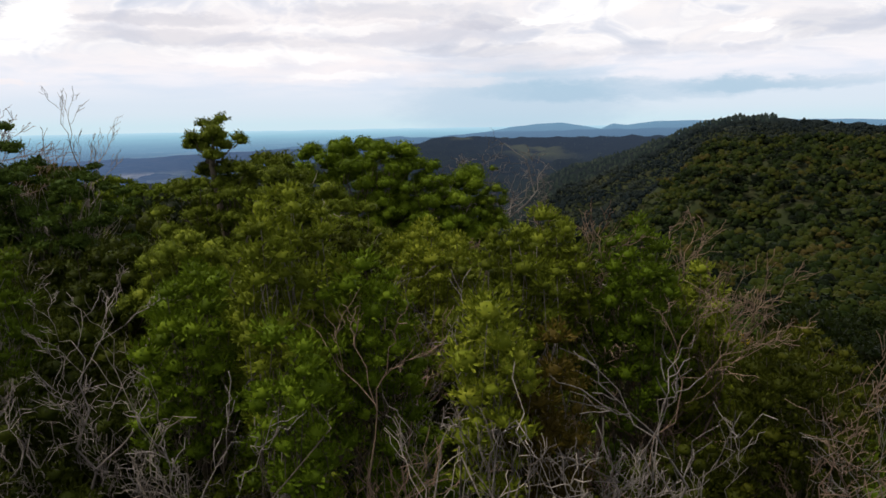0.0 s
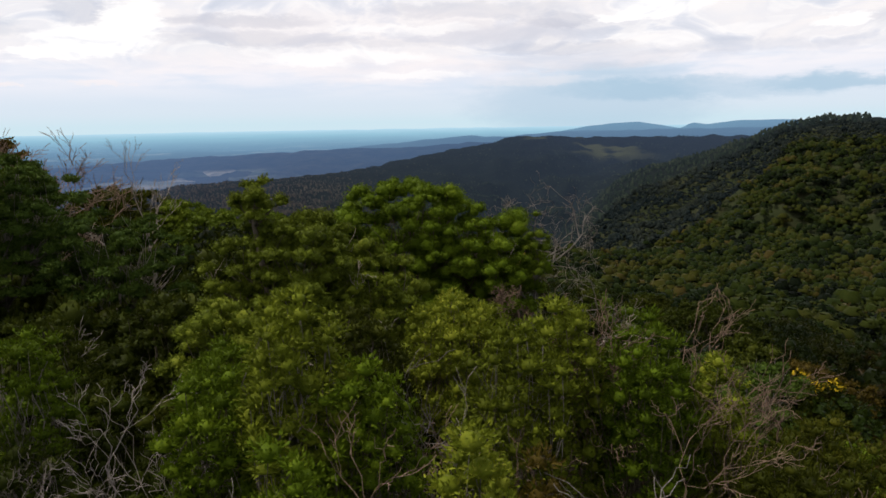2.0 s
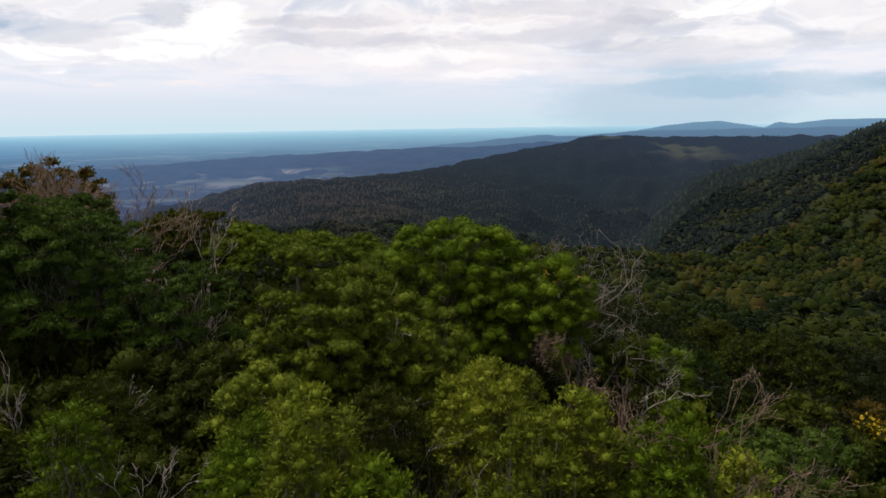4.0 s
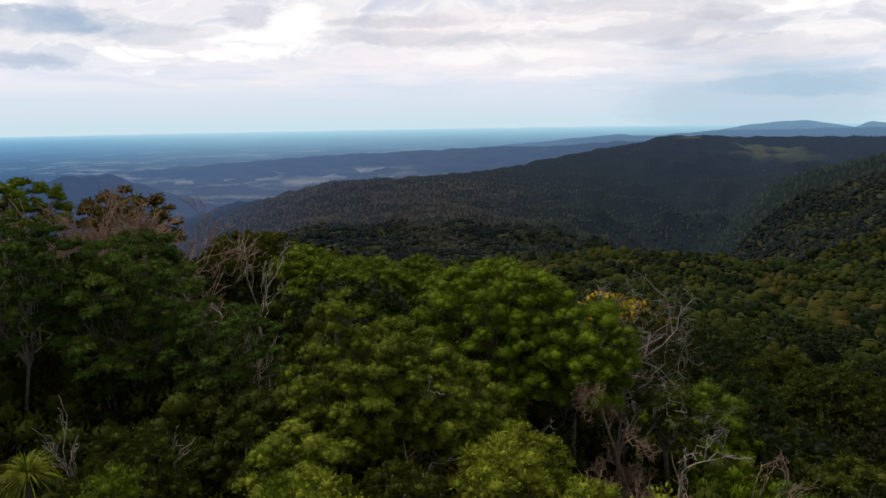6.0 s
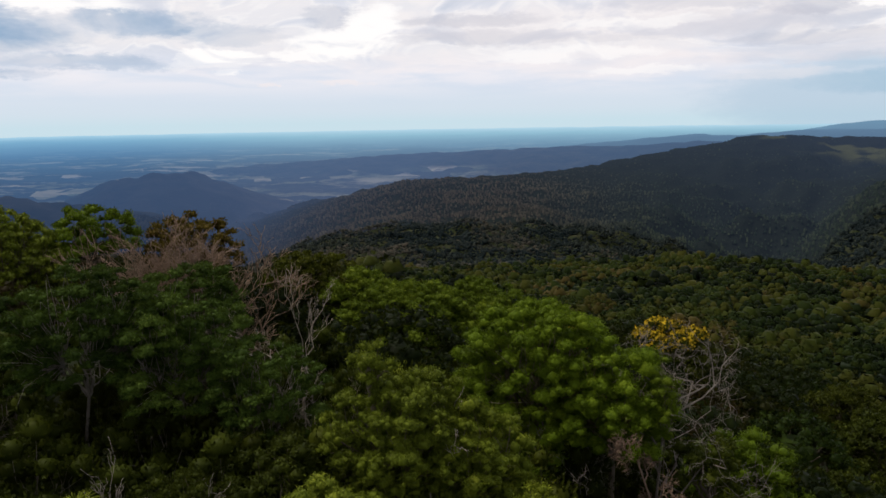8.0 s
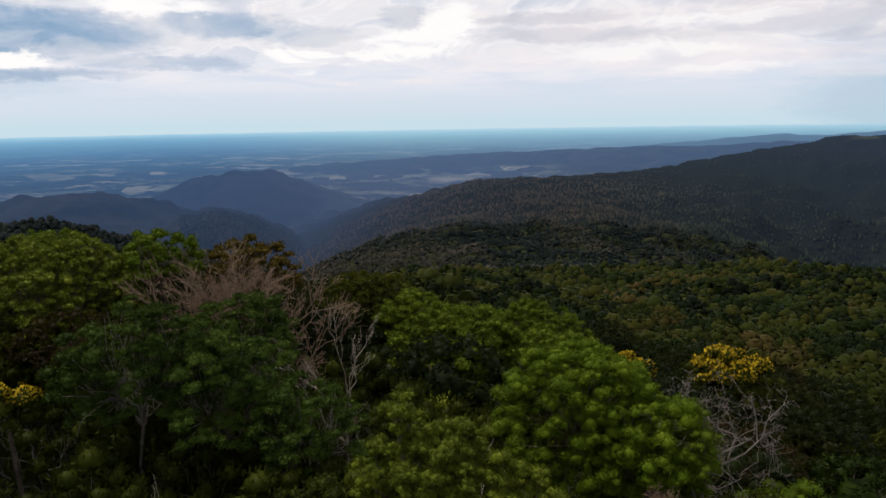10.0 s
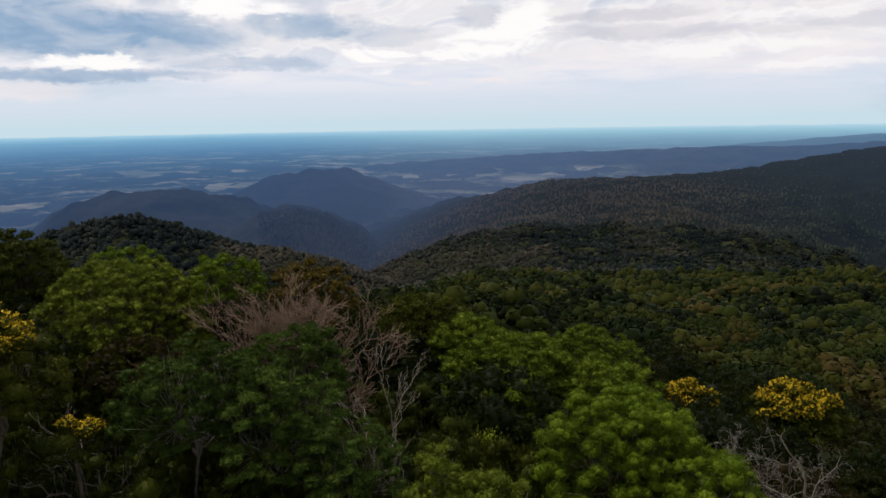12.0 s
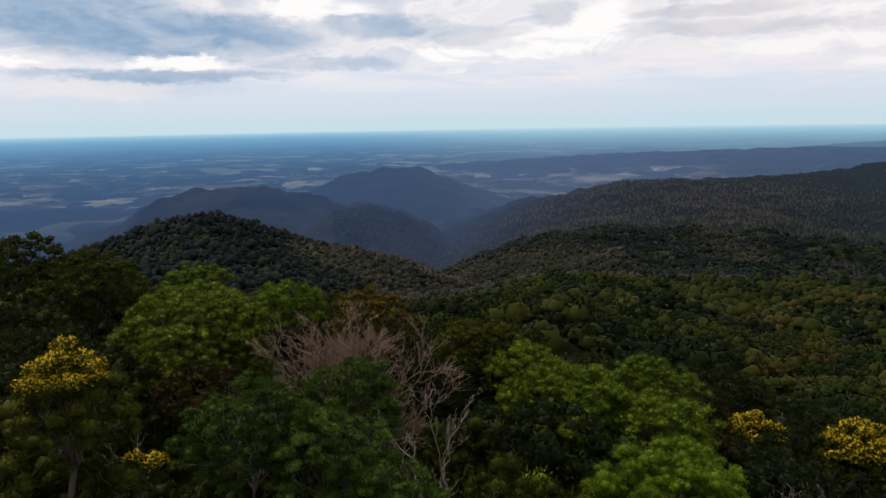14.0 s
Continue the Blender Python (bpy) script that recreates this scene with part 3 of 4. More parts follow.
def part(name, me, parent, label=""):
    ob = new(name, me)
    ob.parent = parent
    return tagged(ob, label)


def leafy_tree(name, label, seed, height, spread, depth, leaf, clump=0.9, clumps=60, per_area=130, length=0.22, width=0.11, bark=None,
               lean=(0, 0), shape=0.75, blossom=0.0, category="tree", outward=0.25, droop=0.0, limbs=7, group="", bare=0.0, low=-0.3, core=0.80, shell=0.76, girth=0.0, fork_at=0.0, packing=0.74, squash=0.8, rounded=0.8, billow=0):
    """A tree with its foot at the origin: trunk, limbs and a crown of leaf clumps. height to its top, spread half across, depth of the crown."""
    rng = np.random.RandomState(seed)
    root = tagged(new(name), label, category, group)
    bark = bark or BARK
    mid = np.array([lean[0], lean[1], height - depth * 0.5])
    # clump centres over the crown's shell
    pts = []
    held = np.zeros((clumps + 1, 4))
    k = 0
    while len(pts) < clumps and k < clumps * 14:
        k += 1
        d = unit(rng.normal(size=3))
        if d[2] < -0.55 or (d[2] < 0 and rng.rand() < 0.35):
            continue
        r = clump * rng.uniform(0.6, 1.25)
        lobes = 1 + 0.16 * math.sin(3 * math.atan2(d[1], d[0]) + seed) + 0.10 * math.sin(5 * math.atan2(d[1], d[0]) + seed * 2.1)
        inner = rng.uniform(0.72, 1.0) if rng.rand() < 0.85 else rng.uniform(0.3, 0.7)
        wide = (1 - abs(d[2]) ** 2.2) ** 0.5 if shape > 0.9 else math.hypot(d[0], d[1])
        flat = unit(np.array([d[0], d[1], 0.0]))
        c = np.array([flat[0] * wide * (spread - r * 0.6) * lobes, flat[1] * wide * (spread - r * 0.6) * lobes, d[2] * (depth * 0.5 - r * 0.5)]) * inner
        q = held[:len(pts)]
        if np.all(np.hypot(np.hypot(c[0] - q[:, 0], c[1] - q[:, 1]), 1.2 * (c[2] - q[:, 2])) > packing * (r + q[:, 3])):
            held[len(pts)] = (*c, r)
            pts.append(held[len(pts)])
    pts = np.array(pts)
    pts[:, :3] += mid
    trunk = Tubes()
    girth = girth or 0.008 * height + 0.016 * spread
    crotch = np.array([lean[0] * 0.5, lean[1] * 0.5, height - depth * 0.85])
    crotch[2] = max(crotch[2], height * 0.22) if not fork_at else height * fork_at
    trunk.add(bent(rng, (0, 0, -0.6), crotch, 5, 0.04), np.linspace(girth * 1.35, girth * 0.9, 5), 8)
    trunk.add(bent(rng, crotch, mid + [0, 0, depth * 0.25], 6, 0.06 if not fork_at else 0.12), np.linspace(girth * 0.9, girth * 0.25, 6), 7)
    part("trunk", trunk.mesh("trunk", bark), root)
    # limbs: each carries the clumps of its side
    turn = np.arctan2(pts[:, 1] - mid[1], pts[:, 0] - mid[0]) + rng.uniform(0, 6)
    side = ((turn / (2 * np.pi)) % 1 * limbs).astype(int) % limbs
    for s in range(limbs):
        own = pts[side == s]
        if not len(own):
            continue
        tubes = Tubes()
        hub = crotch + (own[:, :3].mean(0) - crotch) * 0.55
        tubes.add(bent(rng, crotch, hub, 6, 0.08 if not fork_at else 0.14), np.linspace(girth * 0.6, girth * 0.32, 6), 5)
        for c in own:
            tubes.add(bent(rng, hub, c[:3] + [0, 0, c[3] * 0.1], 4, 0.08), np.linspace(girth * 0.24, 0.010, 4), 3)
        part("limb", tubes.mesh("limb", bark), root)
    keep = pts[rng.rand(len(pts)) >= bare]
    tufts = keep
    if billow:
        # each clump swells into smaller heads
        d = unit(rng.normal(size=(len(keep), billow, 3)))
        d[..., 2] = np.abs(d[..., 2]) * 0.9 - 0.22
        small = keep[:, None, 3:] * rng.uniform(0.38, 0.70, (len(keep), billow, 1))
        tufts = np.concatenate([keep[:, None, :3] + d * keep[:, None, 3:] * [0.66, 0.66, 0.6], small], -1).reshape(-1, 4)
    part("crown", mesh_from("crown", *leafed(foliage(rng, tufts, per_area, length, width, outward, droop=droop, low=low, core=core, shell=shell, squash=squash, rounded=rounded), LEAF[leaf])), root)
    if blossom:
        top = keep[keep[:, 2] > np.quantile(keep[:, 2], 1 - blossom)].copy()
        top[:, 2] += 0.12
        part("blossom", mesh_from("blossom", *leafed(foliage(rng, top, per_area * 1.3, length * 0.7, width * 1.2, 0.7, low=-0.05), LEAF["blossom"])), root, "yellow blossom on the crown's top")
    return root


def bare_tree(name, label, seed, height, mat, levels=4, kids=5, angle=32, first=0.35, taper=0.62, girth=None, lean=(0, 0), wobble=0.09, fine=0.006,
              category="dead tree", stems=1, group="", up=0.25, forks=0, spring=0.0):
    """A leafless tree or shrub with its foot at the origin: trunk and limbs."""
    rng = np.random.RandomState(seed)
    root = tagged(new(name), label, category, group)
    girth = girth or height * 0.02

    def grow(tubes, a, way, size, r, level):
        b = a + way * size
        line = bent(rng, a, b, 4, wobble)
        tubes.add(line, np.linspace(r, max(r * 0.55, fine), 4), 5 if level < 2 else 4 if level < 3 else 3)
        if level >= levels:
            return
        for i in range(kids if level else (forks or kids + 1)):
            s = rng.uniform(0.35, 1.0) if i else 1.0
            at = line[0] + (line[-1] - line[0]) * s if s == 1 else line[min(3, int(s * 3))] * (1 - (s * 3) % 1) + line[min(3, int(s * 3) + 1)] * ((s * 3) % 1)
            tilt = radians(angle) * rng.uniform(0.5, 1.35)
            perp = unit(np.cross(way, unit(rng.normal(size=3))))
            w2 = unit(way * math.cos(tilt) + perp * math.sin(tilt) + [0, 0, up * 0.4])
            grow(tubes, at, w2, size * (taper if level or not spring else spring) * rng.uniform(0.65, 1.2), max(r * 0.5, fine), level + 1)

    grown = []
    for s in range(stems):
        tubes = Tubes()
        foot = np.array([rng.normal() * 0.15, rng.normal() * 0.15, -0.4]) * (stems > 1) + np.array([0, 0, -0.3])
        spread = 0.45 if stems > 1 else 0.08
        way = unit(np.array([lean[0] + rng.normal() * spread, lean[1] + rng.normal() * spread, 1.0]))
        grow(tubes, foot, way, height * first, girth, 0)
        grown.append(tubes)
    reach = max(v[:, 2].max() for t in grown for v in t.v)
    for tubes in grown:
        tubes.v = [v * (height / reach) for v in tubes.v]
        part("trunk" if stems == 1 else "stem", tubes.mesh("stem", mat), root)
    return root


def plant(ob, x, y, z=None, turn=0.0, size=1.0):
    """Sets a built plant on the ground."""
    ob.matrix_basis = Matrix.Translation((x, y, float(ground(x, y)) if z is None else z)) @ Euler((0, 0, turn)).to_matrix().to_4x4() @ Matrix.Diagonal((size, size, size, 1))
    return ob


# ---- trees and shrubs round the camera ----
# kind: leaf, label, clump radius, leaves per area, leaf length and width
KINDS = {
    "teal": ("rainforest_tree", "dark blue-green rainforest tree with rosette leaf clumps and grey limbs", 0.66, 760, 0.145, 0.075),
    "bright": ("broadleaf_tree", "fresh green broadleaf tree with a dense billowing crown", 1.0, 900, 0.115, 0.062),
    "moss": ("broadleaf_tree", "yellow-green broadleaf tree with loose rounded leaf clumps", 0.68, 900, 0.13, 0.055),
    "green": ("broadleaf_tree", "mid-green broadleaf tree with a dense billowing crown", 0.95, 700, 0.13, 0.075),
    "olive": ("rainforest_tree", "olive-green rainforest tree with a dense rounded crown", 0.75, 380, 0.19, 0.11),
    "deep": ("rainforest_tree", "deep green rainforest tree in the shade of its neighbours", 0.9, 260, 0.20, 0.11),
    "russet": ("rainforest_tree", "olive-brown rainforest tree with russet young leaves", 0.9, 280, 0.19, 0.10),
}
# leaf, x, y, height of the top, half spread, depth of the crown
TREES = [
    ("teal", -20.0, 28.8, 1.8, 3.5, 8.5), ("teal", -23.6, 26.2, 3.3, 3.8, 8.5), ("teal", -15.6, 30.2, -1.0, 3.0, 7.5), ("teal", -25.5, 36.0, 1.3, 4.0, 8),
    ("moss", -43.5, 34.5, 4.3, 7.2, 15), ("bright", -40.0, 42.0, 3.8, 3.4, 6), ("russet", -36.6, 48.6, 2.5, 4.0, 8),
    ("deep", -64.0, 36.0, 5.2, 5.0, 10), ("olive", -70.0, 41.0, 2.4, 4.5, 9), ("bright", -62.0, 47.0, 2.0, 4.5, 8), ("deep", -76.0, 34.0, 6.0, 5.0, 10),
    ("green", -20.0, 57.0, -4.2, 6.3, 10), ("green", -13.0, 60.0, -6.0, 5.5, 9), ("olive", -32.5, 60.0, -2.6, 5.0, 9),
    ("green", -18.0, 70.0, -6.4, 5.0, 9), ("green", -26.0, 60.0, -3.9, 4.6, 9),
    ("bright", -3.7, 40.2, -0.6, 5.0, 9.5), ("bright", 0.7, 38.8, -2.1, 3.5, 8),
    ("moss", -6.8, 27.6, -0.9, 3.3, 7.5), ("moss", -4.2, 28.8, -2.4, 2.6, 6.5), ("moss", -8.0, 27.0, 0.5, 1.1, 2.4),
    ("moss", -7.3, 21.5, -3.0, 1.9, 4.5), ("deep", -11.5, 25.0, -3.8, 3.0, 6),
    ("deep", 21.7, 69.5, -15.5, 6.5, 9), ("olive", 17.0, 75.0, -16.2, 5.5, 9), ("deep", 15.0, 57.5, -16.5, 5.5, 9), ("teal", 12.0, 30.2, -7.3, 2.5, 5.5),
    ("deep", 14.2, 36.0, -8.6, 2.6, 6), ("russet", 28.0, 60.0, -18.4, 5.0, 8), ("bright", 7.5, 44.0, -8.6, 3.4, 7), ("deep", 5.6, 37.8, -6.0, 1.8, 5),
]
for i, (leaf, x, y, top, spread, depth) in enumerate(TREES):
    name, label, clump, per_area, length, width = KINDS[leaf]
    far = math.hypot(x, y)
    scale = 1.0 if far < 36 else min(1.6, far / 36)
    foot = float(ground(x, y))
    clump *= 0.85
    count = int((1.5 if leaf in ("bright", "green", "moss") else 1.1) * (spread * spread + spread * depth * 0.7) / (clump * clump * 0.62)) + 6
    plant(leafy_tree(name, label, 100 + i, top - foot, spread, depth, leaf, clump, count, 0.72 * per_area / scale ** 1.7, length * scale, width * scale,
                     shape=1.0 if leaf in ("olive", "bright", "green") or spread > 7 else 0.7, bare=0.25 if leaf == "teal" else 0.05, bark=GREYTWIG if leaf == "teal" else BARK, girth=0.09 if leaf == "teal" else 0.0, packing=0.80 if leaf in ("bright", "green", "moss") else 0.9, squash=0.66 if leaf == "teal" else 0.86, billow=6 if far < 50 else 4), x, y)
for i, (x, y, top, spread, depth) in enumerate([(-30.4, 19.0, 5.7, 3.6, 9.0), (-26.3, 20.8, 0.1, 1.3, 3.0), (0.8, 77.0, -11.4, 4.6, 8), (-11.4, 82.5, -15.0, 4.0, 8), (24.5, 52.0, -16.5, 2.6, 5)]):
    foot = float(ground(x, y))
    scale = 1.0 if y < 40 else 1.9
    plant(leafy_tree("flowering_tree", "olive-leaved tree covered in clusters of yellow blossom on top", 300 + i, top - foot, spread, depth, "olive", 0.7 * scale ** 0.5,
                     int(spread * spread * 5 / scale) + 8, 280 / scale ** 1.5, 0.2 * scale, 0.1 * scale, blossom=0.24 if y < 40 else 0.12 if x > 20 else 0.30), x, y)

# bare trees
def rise(x, y, top):
    return top - float(ground(x, y))


plant(bare_tree("dead_tree", "bleached leafless tree standing over the green crowns", 11, rise(-15.6, 37, 1.9), DEAD, 5, 3, 26, 0.52, 0.62, 0.17, (-0.10, 0), fine=0.011, spring=0.42), -15.6, 37.0)
plant(bare_tree("leafless_tree", "leafless tree with a wide crown of fine brown twigs", 12, rise(-30.6, 40, 3.9), BROWNTWIG, 5, 4, 36, 0.36, 0.64, 0.22, fine=0.014, forks=10, up=0.45), -28.8, 40.6)
plant(bare_tree("leafless_tree", "low leafless tree with fine brown twigs", 13, rise(-30.5, 37.6, 2.4), BROWNTWIG, 5, 4, 38, 0.36, 0.62, 0.15, fine=0.014, forks=8, up=0.45), -30.5, 37.6)
plant(bare_tree("dead_tree", "dead grey tree with crooked spreading limbs hung with climbers", 14, rise(4.4, 37.6, -0.9), GREYTWIG, 5, 3, 62, 0.62, 0.62, 0.10, fine=0.009, spring=0.30, forks=10, up=0.0, wobble=0.13), 3.3, 37.6)
plant(leafy_tree("climbing_vine", "leafy green climber wound round a dead grey trunk", 31, rise(3.5, 37.2, -2.3), 0.9, 5.5, "green", 0.32, 34, 800, 0.12, 0.06, category="vine", limbs=4, girth=0.03, bare=0.2), 3.5, 37.2)
plant(bare_tree("dead_tree", "low dead grey tree with crooked limbs", 16, rise(6.6, 33.0, -6.4), DEAD, 4, 3, 44, 0.5, 0.6, 0.07, fine=0.008, spring=0.3, forks=5), 6.6, 33.0)
plant(bare_tree("dead_shrub", "bleached dead branches among yellow-green leaves", 15, rise(-4.7, 26.0, -1.9), DEAD, 4, 3, 42, 0.55, 0.64, 0.09, fine=0.012, spring=0.4, forks=6), -4.7, 26.0)
plant(bare_tree("dead_shrub", "dead shrub ending in a tangled ball of pinkish-brown twigs", 17, rise(1.9, 34.4, -5.7), BROWNTWIG, 4, 5, 60, 0.62, 0.62, 0.06, fine=0.010, spring=0.13, forks=14, up=0.0), 1.9, 34.4)
plant(bare_tree("dead_shrub", "grey dead shrub with thin crooked branches", 18, rise(-13.5, 20.8, -2.9), GREYTWIG, 4, 3, 36, 0.42, 0.62, 0.05, fine=0.009, forks=5), -13.5, 20.8)
plant(bare_tree("dead_tree", "leaning dead grey tree with few limbs", 19, rise(-26.5, 23.4, -1.0), GREYTWIG, 4, 3, 40, 0.45, 0.62, 0.12, (-0.3, 0.1), fine=0.010), -26.5, 23.4)


def grass_tree(seed):
    """A grass tree: short dark stem and a fountain of long narrow blades."""
    rng = np.random.RandomState(seed)
    root = tagged(new("grass_tree"), "grass tree with a fountain of long narrow green blades", "grass tree")
    stem = Tubes()
    stem.add(bent(rng, (0, 0, -0.4), (0, 0, 4.0), 5, 0.02), np.linspace(0.16, 0.13, 5), 8)
    part("stem", stem.mesh("stem", BARK), root)
    quads = []
    for k in range(240):
        a, lift = rng.uniform(0, 6.283), rng.uniform(-0.2, 1.3)
        way = np.array([math.cos(a) * math.cos(lift), math.sin(a) * math.cos(lift), math.sin(lift)])
        side = np.array([-math.sin(a), math.cos(a), 0]) * 0.016
        long = rng.uniform(1.0, 1.5)
        line = [np.array([0, 0, 4.0]) + way * long * t - np.array([0, 0, 1]) * long * 0.45 * t * t for t in (0.05, 0.35, 0.7, 1.0)]
        for p, q, w1, w2 in ((0, 1, 1.0, 1.0), (1, 2, 1.0, 0.8), (2, 3, 0.8, 0.15)):
            quads += [line[p] - side * w1, line[p] + side * w1, line[q] + side * w2, line[q] - side * w2]
    v = np.array(quads)
    part("crown", mesh_from("crown", v, np.arange(len(v)).reshape(-1, 4), LEAF["lime"]), root)
    return root


plant(grass_tree(3), -16.4, 19.0, -8.8)

# the thicket under the first view
SHRUBS = [
    ("lime", 2.0, 17.2, -2.3, 1.5, 3.2), ("lime", 3.2, 18.4, -2.1, 1.4, 3), ("bright", 5.3, 17.8, -2.4, 1.4, 3), ("lime", -3.0, 15.0, -1.2, 1.5, 3.4), ("bright", -1.5, 14.8, -2.5, 1.3, 3),
    ("bright", -5.1, 15.2, -2.9, 1.3, 3), ("lime", 1.1, 12.2, -2.8, 0.8, 2), ("bright", -2.5, 12.0, -3.1, 0.9, 2.2), ("lime", 0.0, 22.0, -2.9, 1.9, 4), ("bright", -10.5, 16.4, -2.3, 1.2, 3),
    ("lime", 0.2, 24.6, -3.5, 1.9, 4), ("olive", 8.2, 15.5, -4.8, 1.6, 3), ("olive", 10.5, 19.5, -5.8, 2.0, 4), ("lime", 7.2, 18.8, -3.8, 1.4, 3), ("olive", -2.4, 19.0, -2.6, 1.8, 4),
    ("russet", 2.2, 12.6, -3.6, 0.9, 2), ("bright", -6.0, 18.5, -3.4, 1.7, 4), ("deep", -13.0, 20.5, -3.4, 2.2, 5),
]
for i, (leaf, x, y, top, spread, depth) in enumerate(SHRUBS):
    foot = float(ground(x, y))
    plant(leafy_tree("shrub", "tall leafy %s shrub with crooked pale stems" % {"lime": "yellow-green", "bright": "fresh green", "olive": "olive-green", "russet": "russet", "deep": "deep green"}[leaf],
                     400 + i, top - foot, spread, max(depth, (top - foot) * 0.68), leaf, 0.36, int(spread * (top - foot) * 8) + 8, 820, 0.14, 0.058, category="shrub", bark=GREYTWIG if i % 3 == 0 else BARK, limbs=5, core=0.62, shell=0.55, packing=0.78, girth=0.035, outward=1.0, droop=-0.3, fork_at=0.06, bare=0.12), x, y)
BARE = [(3.5, 14.7, -2.0, BROWNTWIG, 5, "brown"), (5.6, 14.4, -3.4, BROWNTWIG, 4, "brown"), (-8.5, 14.7, -2.7, GREYTWIG, 5, "grey"), (-6.1, 14.4, -3.5, DEAD, 2, "bleached"),
        (-0.3, 11.9, -4.3, DEAD, 2, "bleached"), (2.9, 10.4, -4.6, GREYTWIG, 5, "grey"), (5.0, 12.2, -3.7, GREYTWIG, 2, "grey"), (7.6, 14.2, -4.8, GREYTWIG, 3, "grey"),
        (-3.6, 11.6, -4.5, GREYTWIG, 3, "grey"), (0.9, 15.2, -2.9, GREYTWIG, 3, "grey"), (-1.0, 13.4, -3.2, BROWNTWIG, 3, "brown"), (-7.8, 12.4, -5.0, GREYTWIG, 3, "grey"), (2.4, 11.9, -3.9, DEAD, 2, "bleached")]
for i, (x, y, top, mat, kids, what) in enumerate(BARE):
    plant(bare_tree("dead_shrub", "leafless %s shrub with many crooked twigs" % what, 500 + i, rise(x, y, top), mat, 5 if kids > 3 else 4 if kids > 2 else 3, 3, 36, 0.40, 0.64,
                    0.045 if kids > 4 else 0.030 if kids > 2 else 0.028, fine=0.0055 if kids > 2 else 0.007, wobble=0.10, category="dead shrub", stems=3 if kids > 3 else 2 if kids > 2 else 1, spring=0.5), x, y)

# ---- undergrowth between the trees ----
KNOWN = np.array([(x, y, spread) for _, x, y, _, spread, _ in TREES + SHRUBS] + [(x, y - 0.4, 2.2) for x, y, *_ in BARE]
                 + [(-16.2, 36.5, 3.2), (-28.8, 40.0, 6.0), (-31.0, 36.5, 5.0), (-26.5, 35.0, 3.0), (4.4, 36.9, 4.0), (1.9, 33.4, 3.5), (6.6, 33.0, 3.0), (-4.2, 25.2, 3.5), (-16.4, 19.0, 3.0), (-14.5, 17.0, 3.0), (-28.9, 19.6, 2.0), (0.8, 77.0, 5.0), (-11.4, 82.5, 4.5), (-13, 34, 3)])


def is_free(x, y, share):
    return np.all(np.hypot(KNOWN[:, 0] - x, KNOWN[:, 1] - y) > KNOWN[:, 2] * share)


UNDER_LABEL = {"lime": "yellow-green understorey shrub in a dense thicket", "bright": "fresh green understorey shrub in a dense thicket",
               "olive": "olive-green understorey shrub in a dense thicket", "deep": "deep green understorey shrub in the shade"}
models = []
for i, leaf in enumerate(["lime", "bright", "olive", "deep", "bright", "deep", "olive", "lime"]):
    near = i < 4
    models.append(leafy_tree("understorey_shrub", UNDER_LABEL[leaf], 700 + i, 5.0, 1.7, 4.7, leaf, 0.38 if near else 0.6, 48 if near else 22, 520 if near else 230, 0.12 if near else 0.17,
                             0.05 if near else 0.085, category="shrub", limbs=5 if near else 3, group="understorey", core=0.55 if near else 0.7, shell=0.55, packing=0.74, girth=0.04, outward=0.9, droop=-0.2, fork_at=0.08,
                             bark=GREYTWIG if i % 2 else BARK))
rng = np.random.RandomState(77)
used = set()
for gx in np.arange(-60, 34, 3.1):
    for gy in np.arange(6, 48, 3.1):
        x, y = gx + rng.uniform(-1.2, 1.2), gy + rng.uniform(-1.2, 1.2)
        r, a = math.hypot(x, y), math.degrees(math.atan2(-x, y))
        if not (9.5 < r < 52 and -42 < a < 78) or not is_free(x, y, 0.35):
            continue
        if r > 30 and rng.rand() < 0.35:
            continue
        foot, top = float(ground(x, y)), float(tops(x, y)) - rng.uniform(0.8, 3.0) - (1.2 if r < 13 else 0)
        k = rng.choice([0, 1, 2, 2, 3]) if r < 23 else rng.choice([5, 5, 5, 6]) if a > 20 else rng.choice([4, 5, 5, 6, 6, 7])
        m = Matrix.Translation((x, y, foot)) @ Euler((0, 0, rng.uniform(0, 6.28))).to_matrix().to_4x4()
        size = max(0.6, (top - foot) / 5.0)
        if any(r < math.hypot(bx, by) + 0.5 and abs(a - math.degrees(math.atan2(-bx, by))) < 6 for bx, by, *_ in BARE):
            size = min(size, 0.72)
        if k in used:
            ob = copy_thing(models[k], m)
        else:
            ob = models[k]
            ob.matrix_basis = m
            used.add(k)
        wide = min(size, 1.5)
        ob.scale = (wide, wide, size)

# low ground cover under the thicket
rng = np.random.RandomState(91)
n = 16000
r, a = 60 * np.sqrt(rng.uniform(0.002, 1, n)), np.radians(rng.uniform(-60, 95, n))
x, y = -np.sin(a) * r, np.cos(a) * r
at = np.stack([x, y, ground(x, y) + rng.uniform(-0.02, 0.25, n)], 1)
v = leaf_quads(rng, at, rng.normal(size=(n, 3)) * [1, 1, 0.3] + [0, 0, 0.5], rng.normal(size=(n, 3)) * 0.4 + [0, 0, 1], 0.55, 0.22)
tagged(new("undergrowth", mesh_from("undergrowth", v, np.arange(len(v)).reshape(-1, 4), LEAF["deep"])), "low dark green ferns and leaves on the forest floor", "undergrowth", kind="stuff")

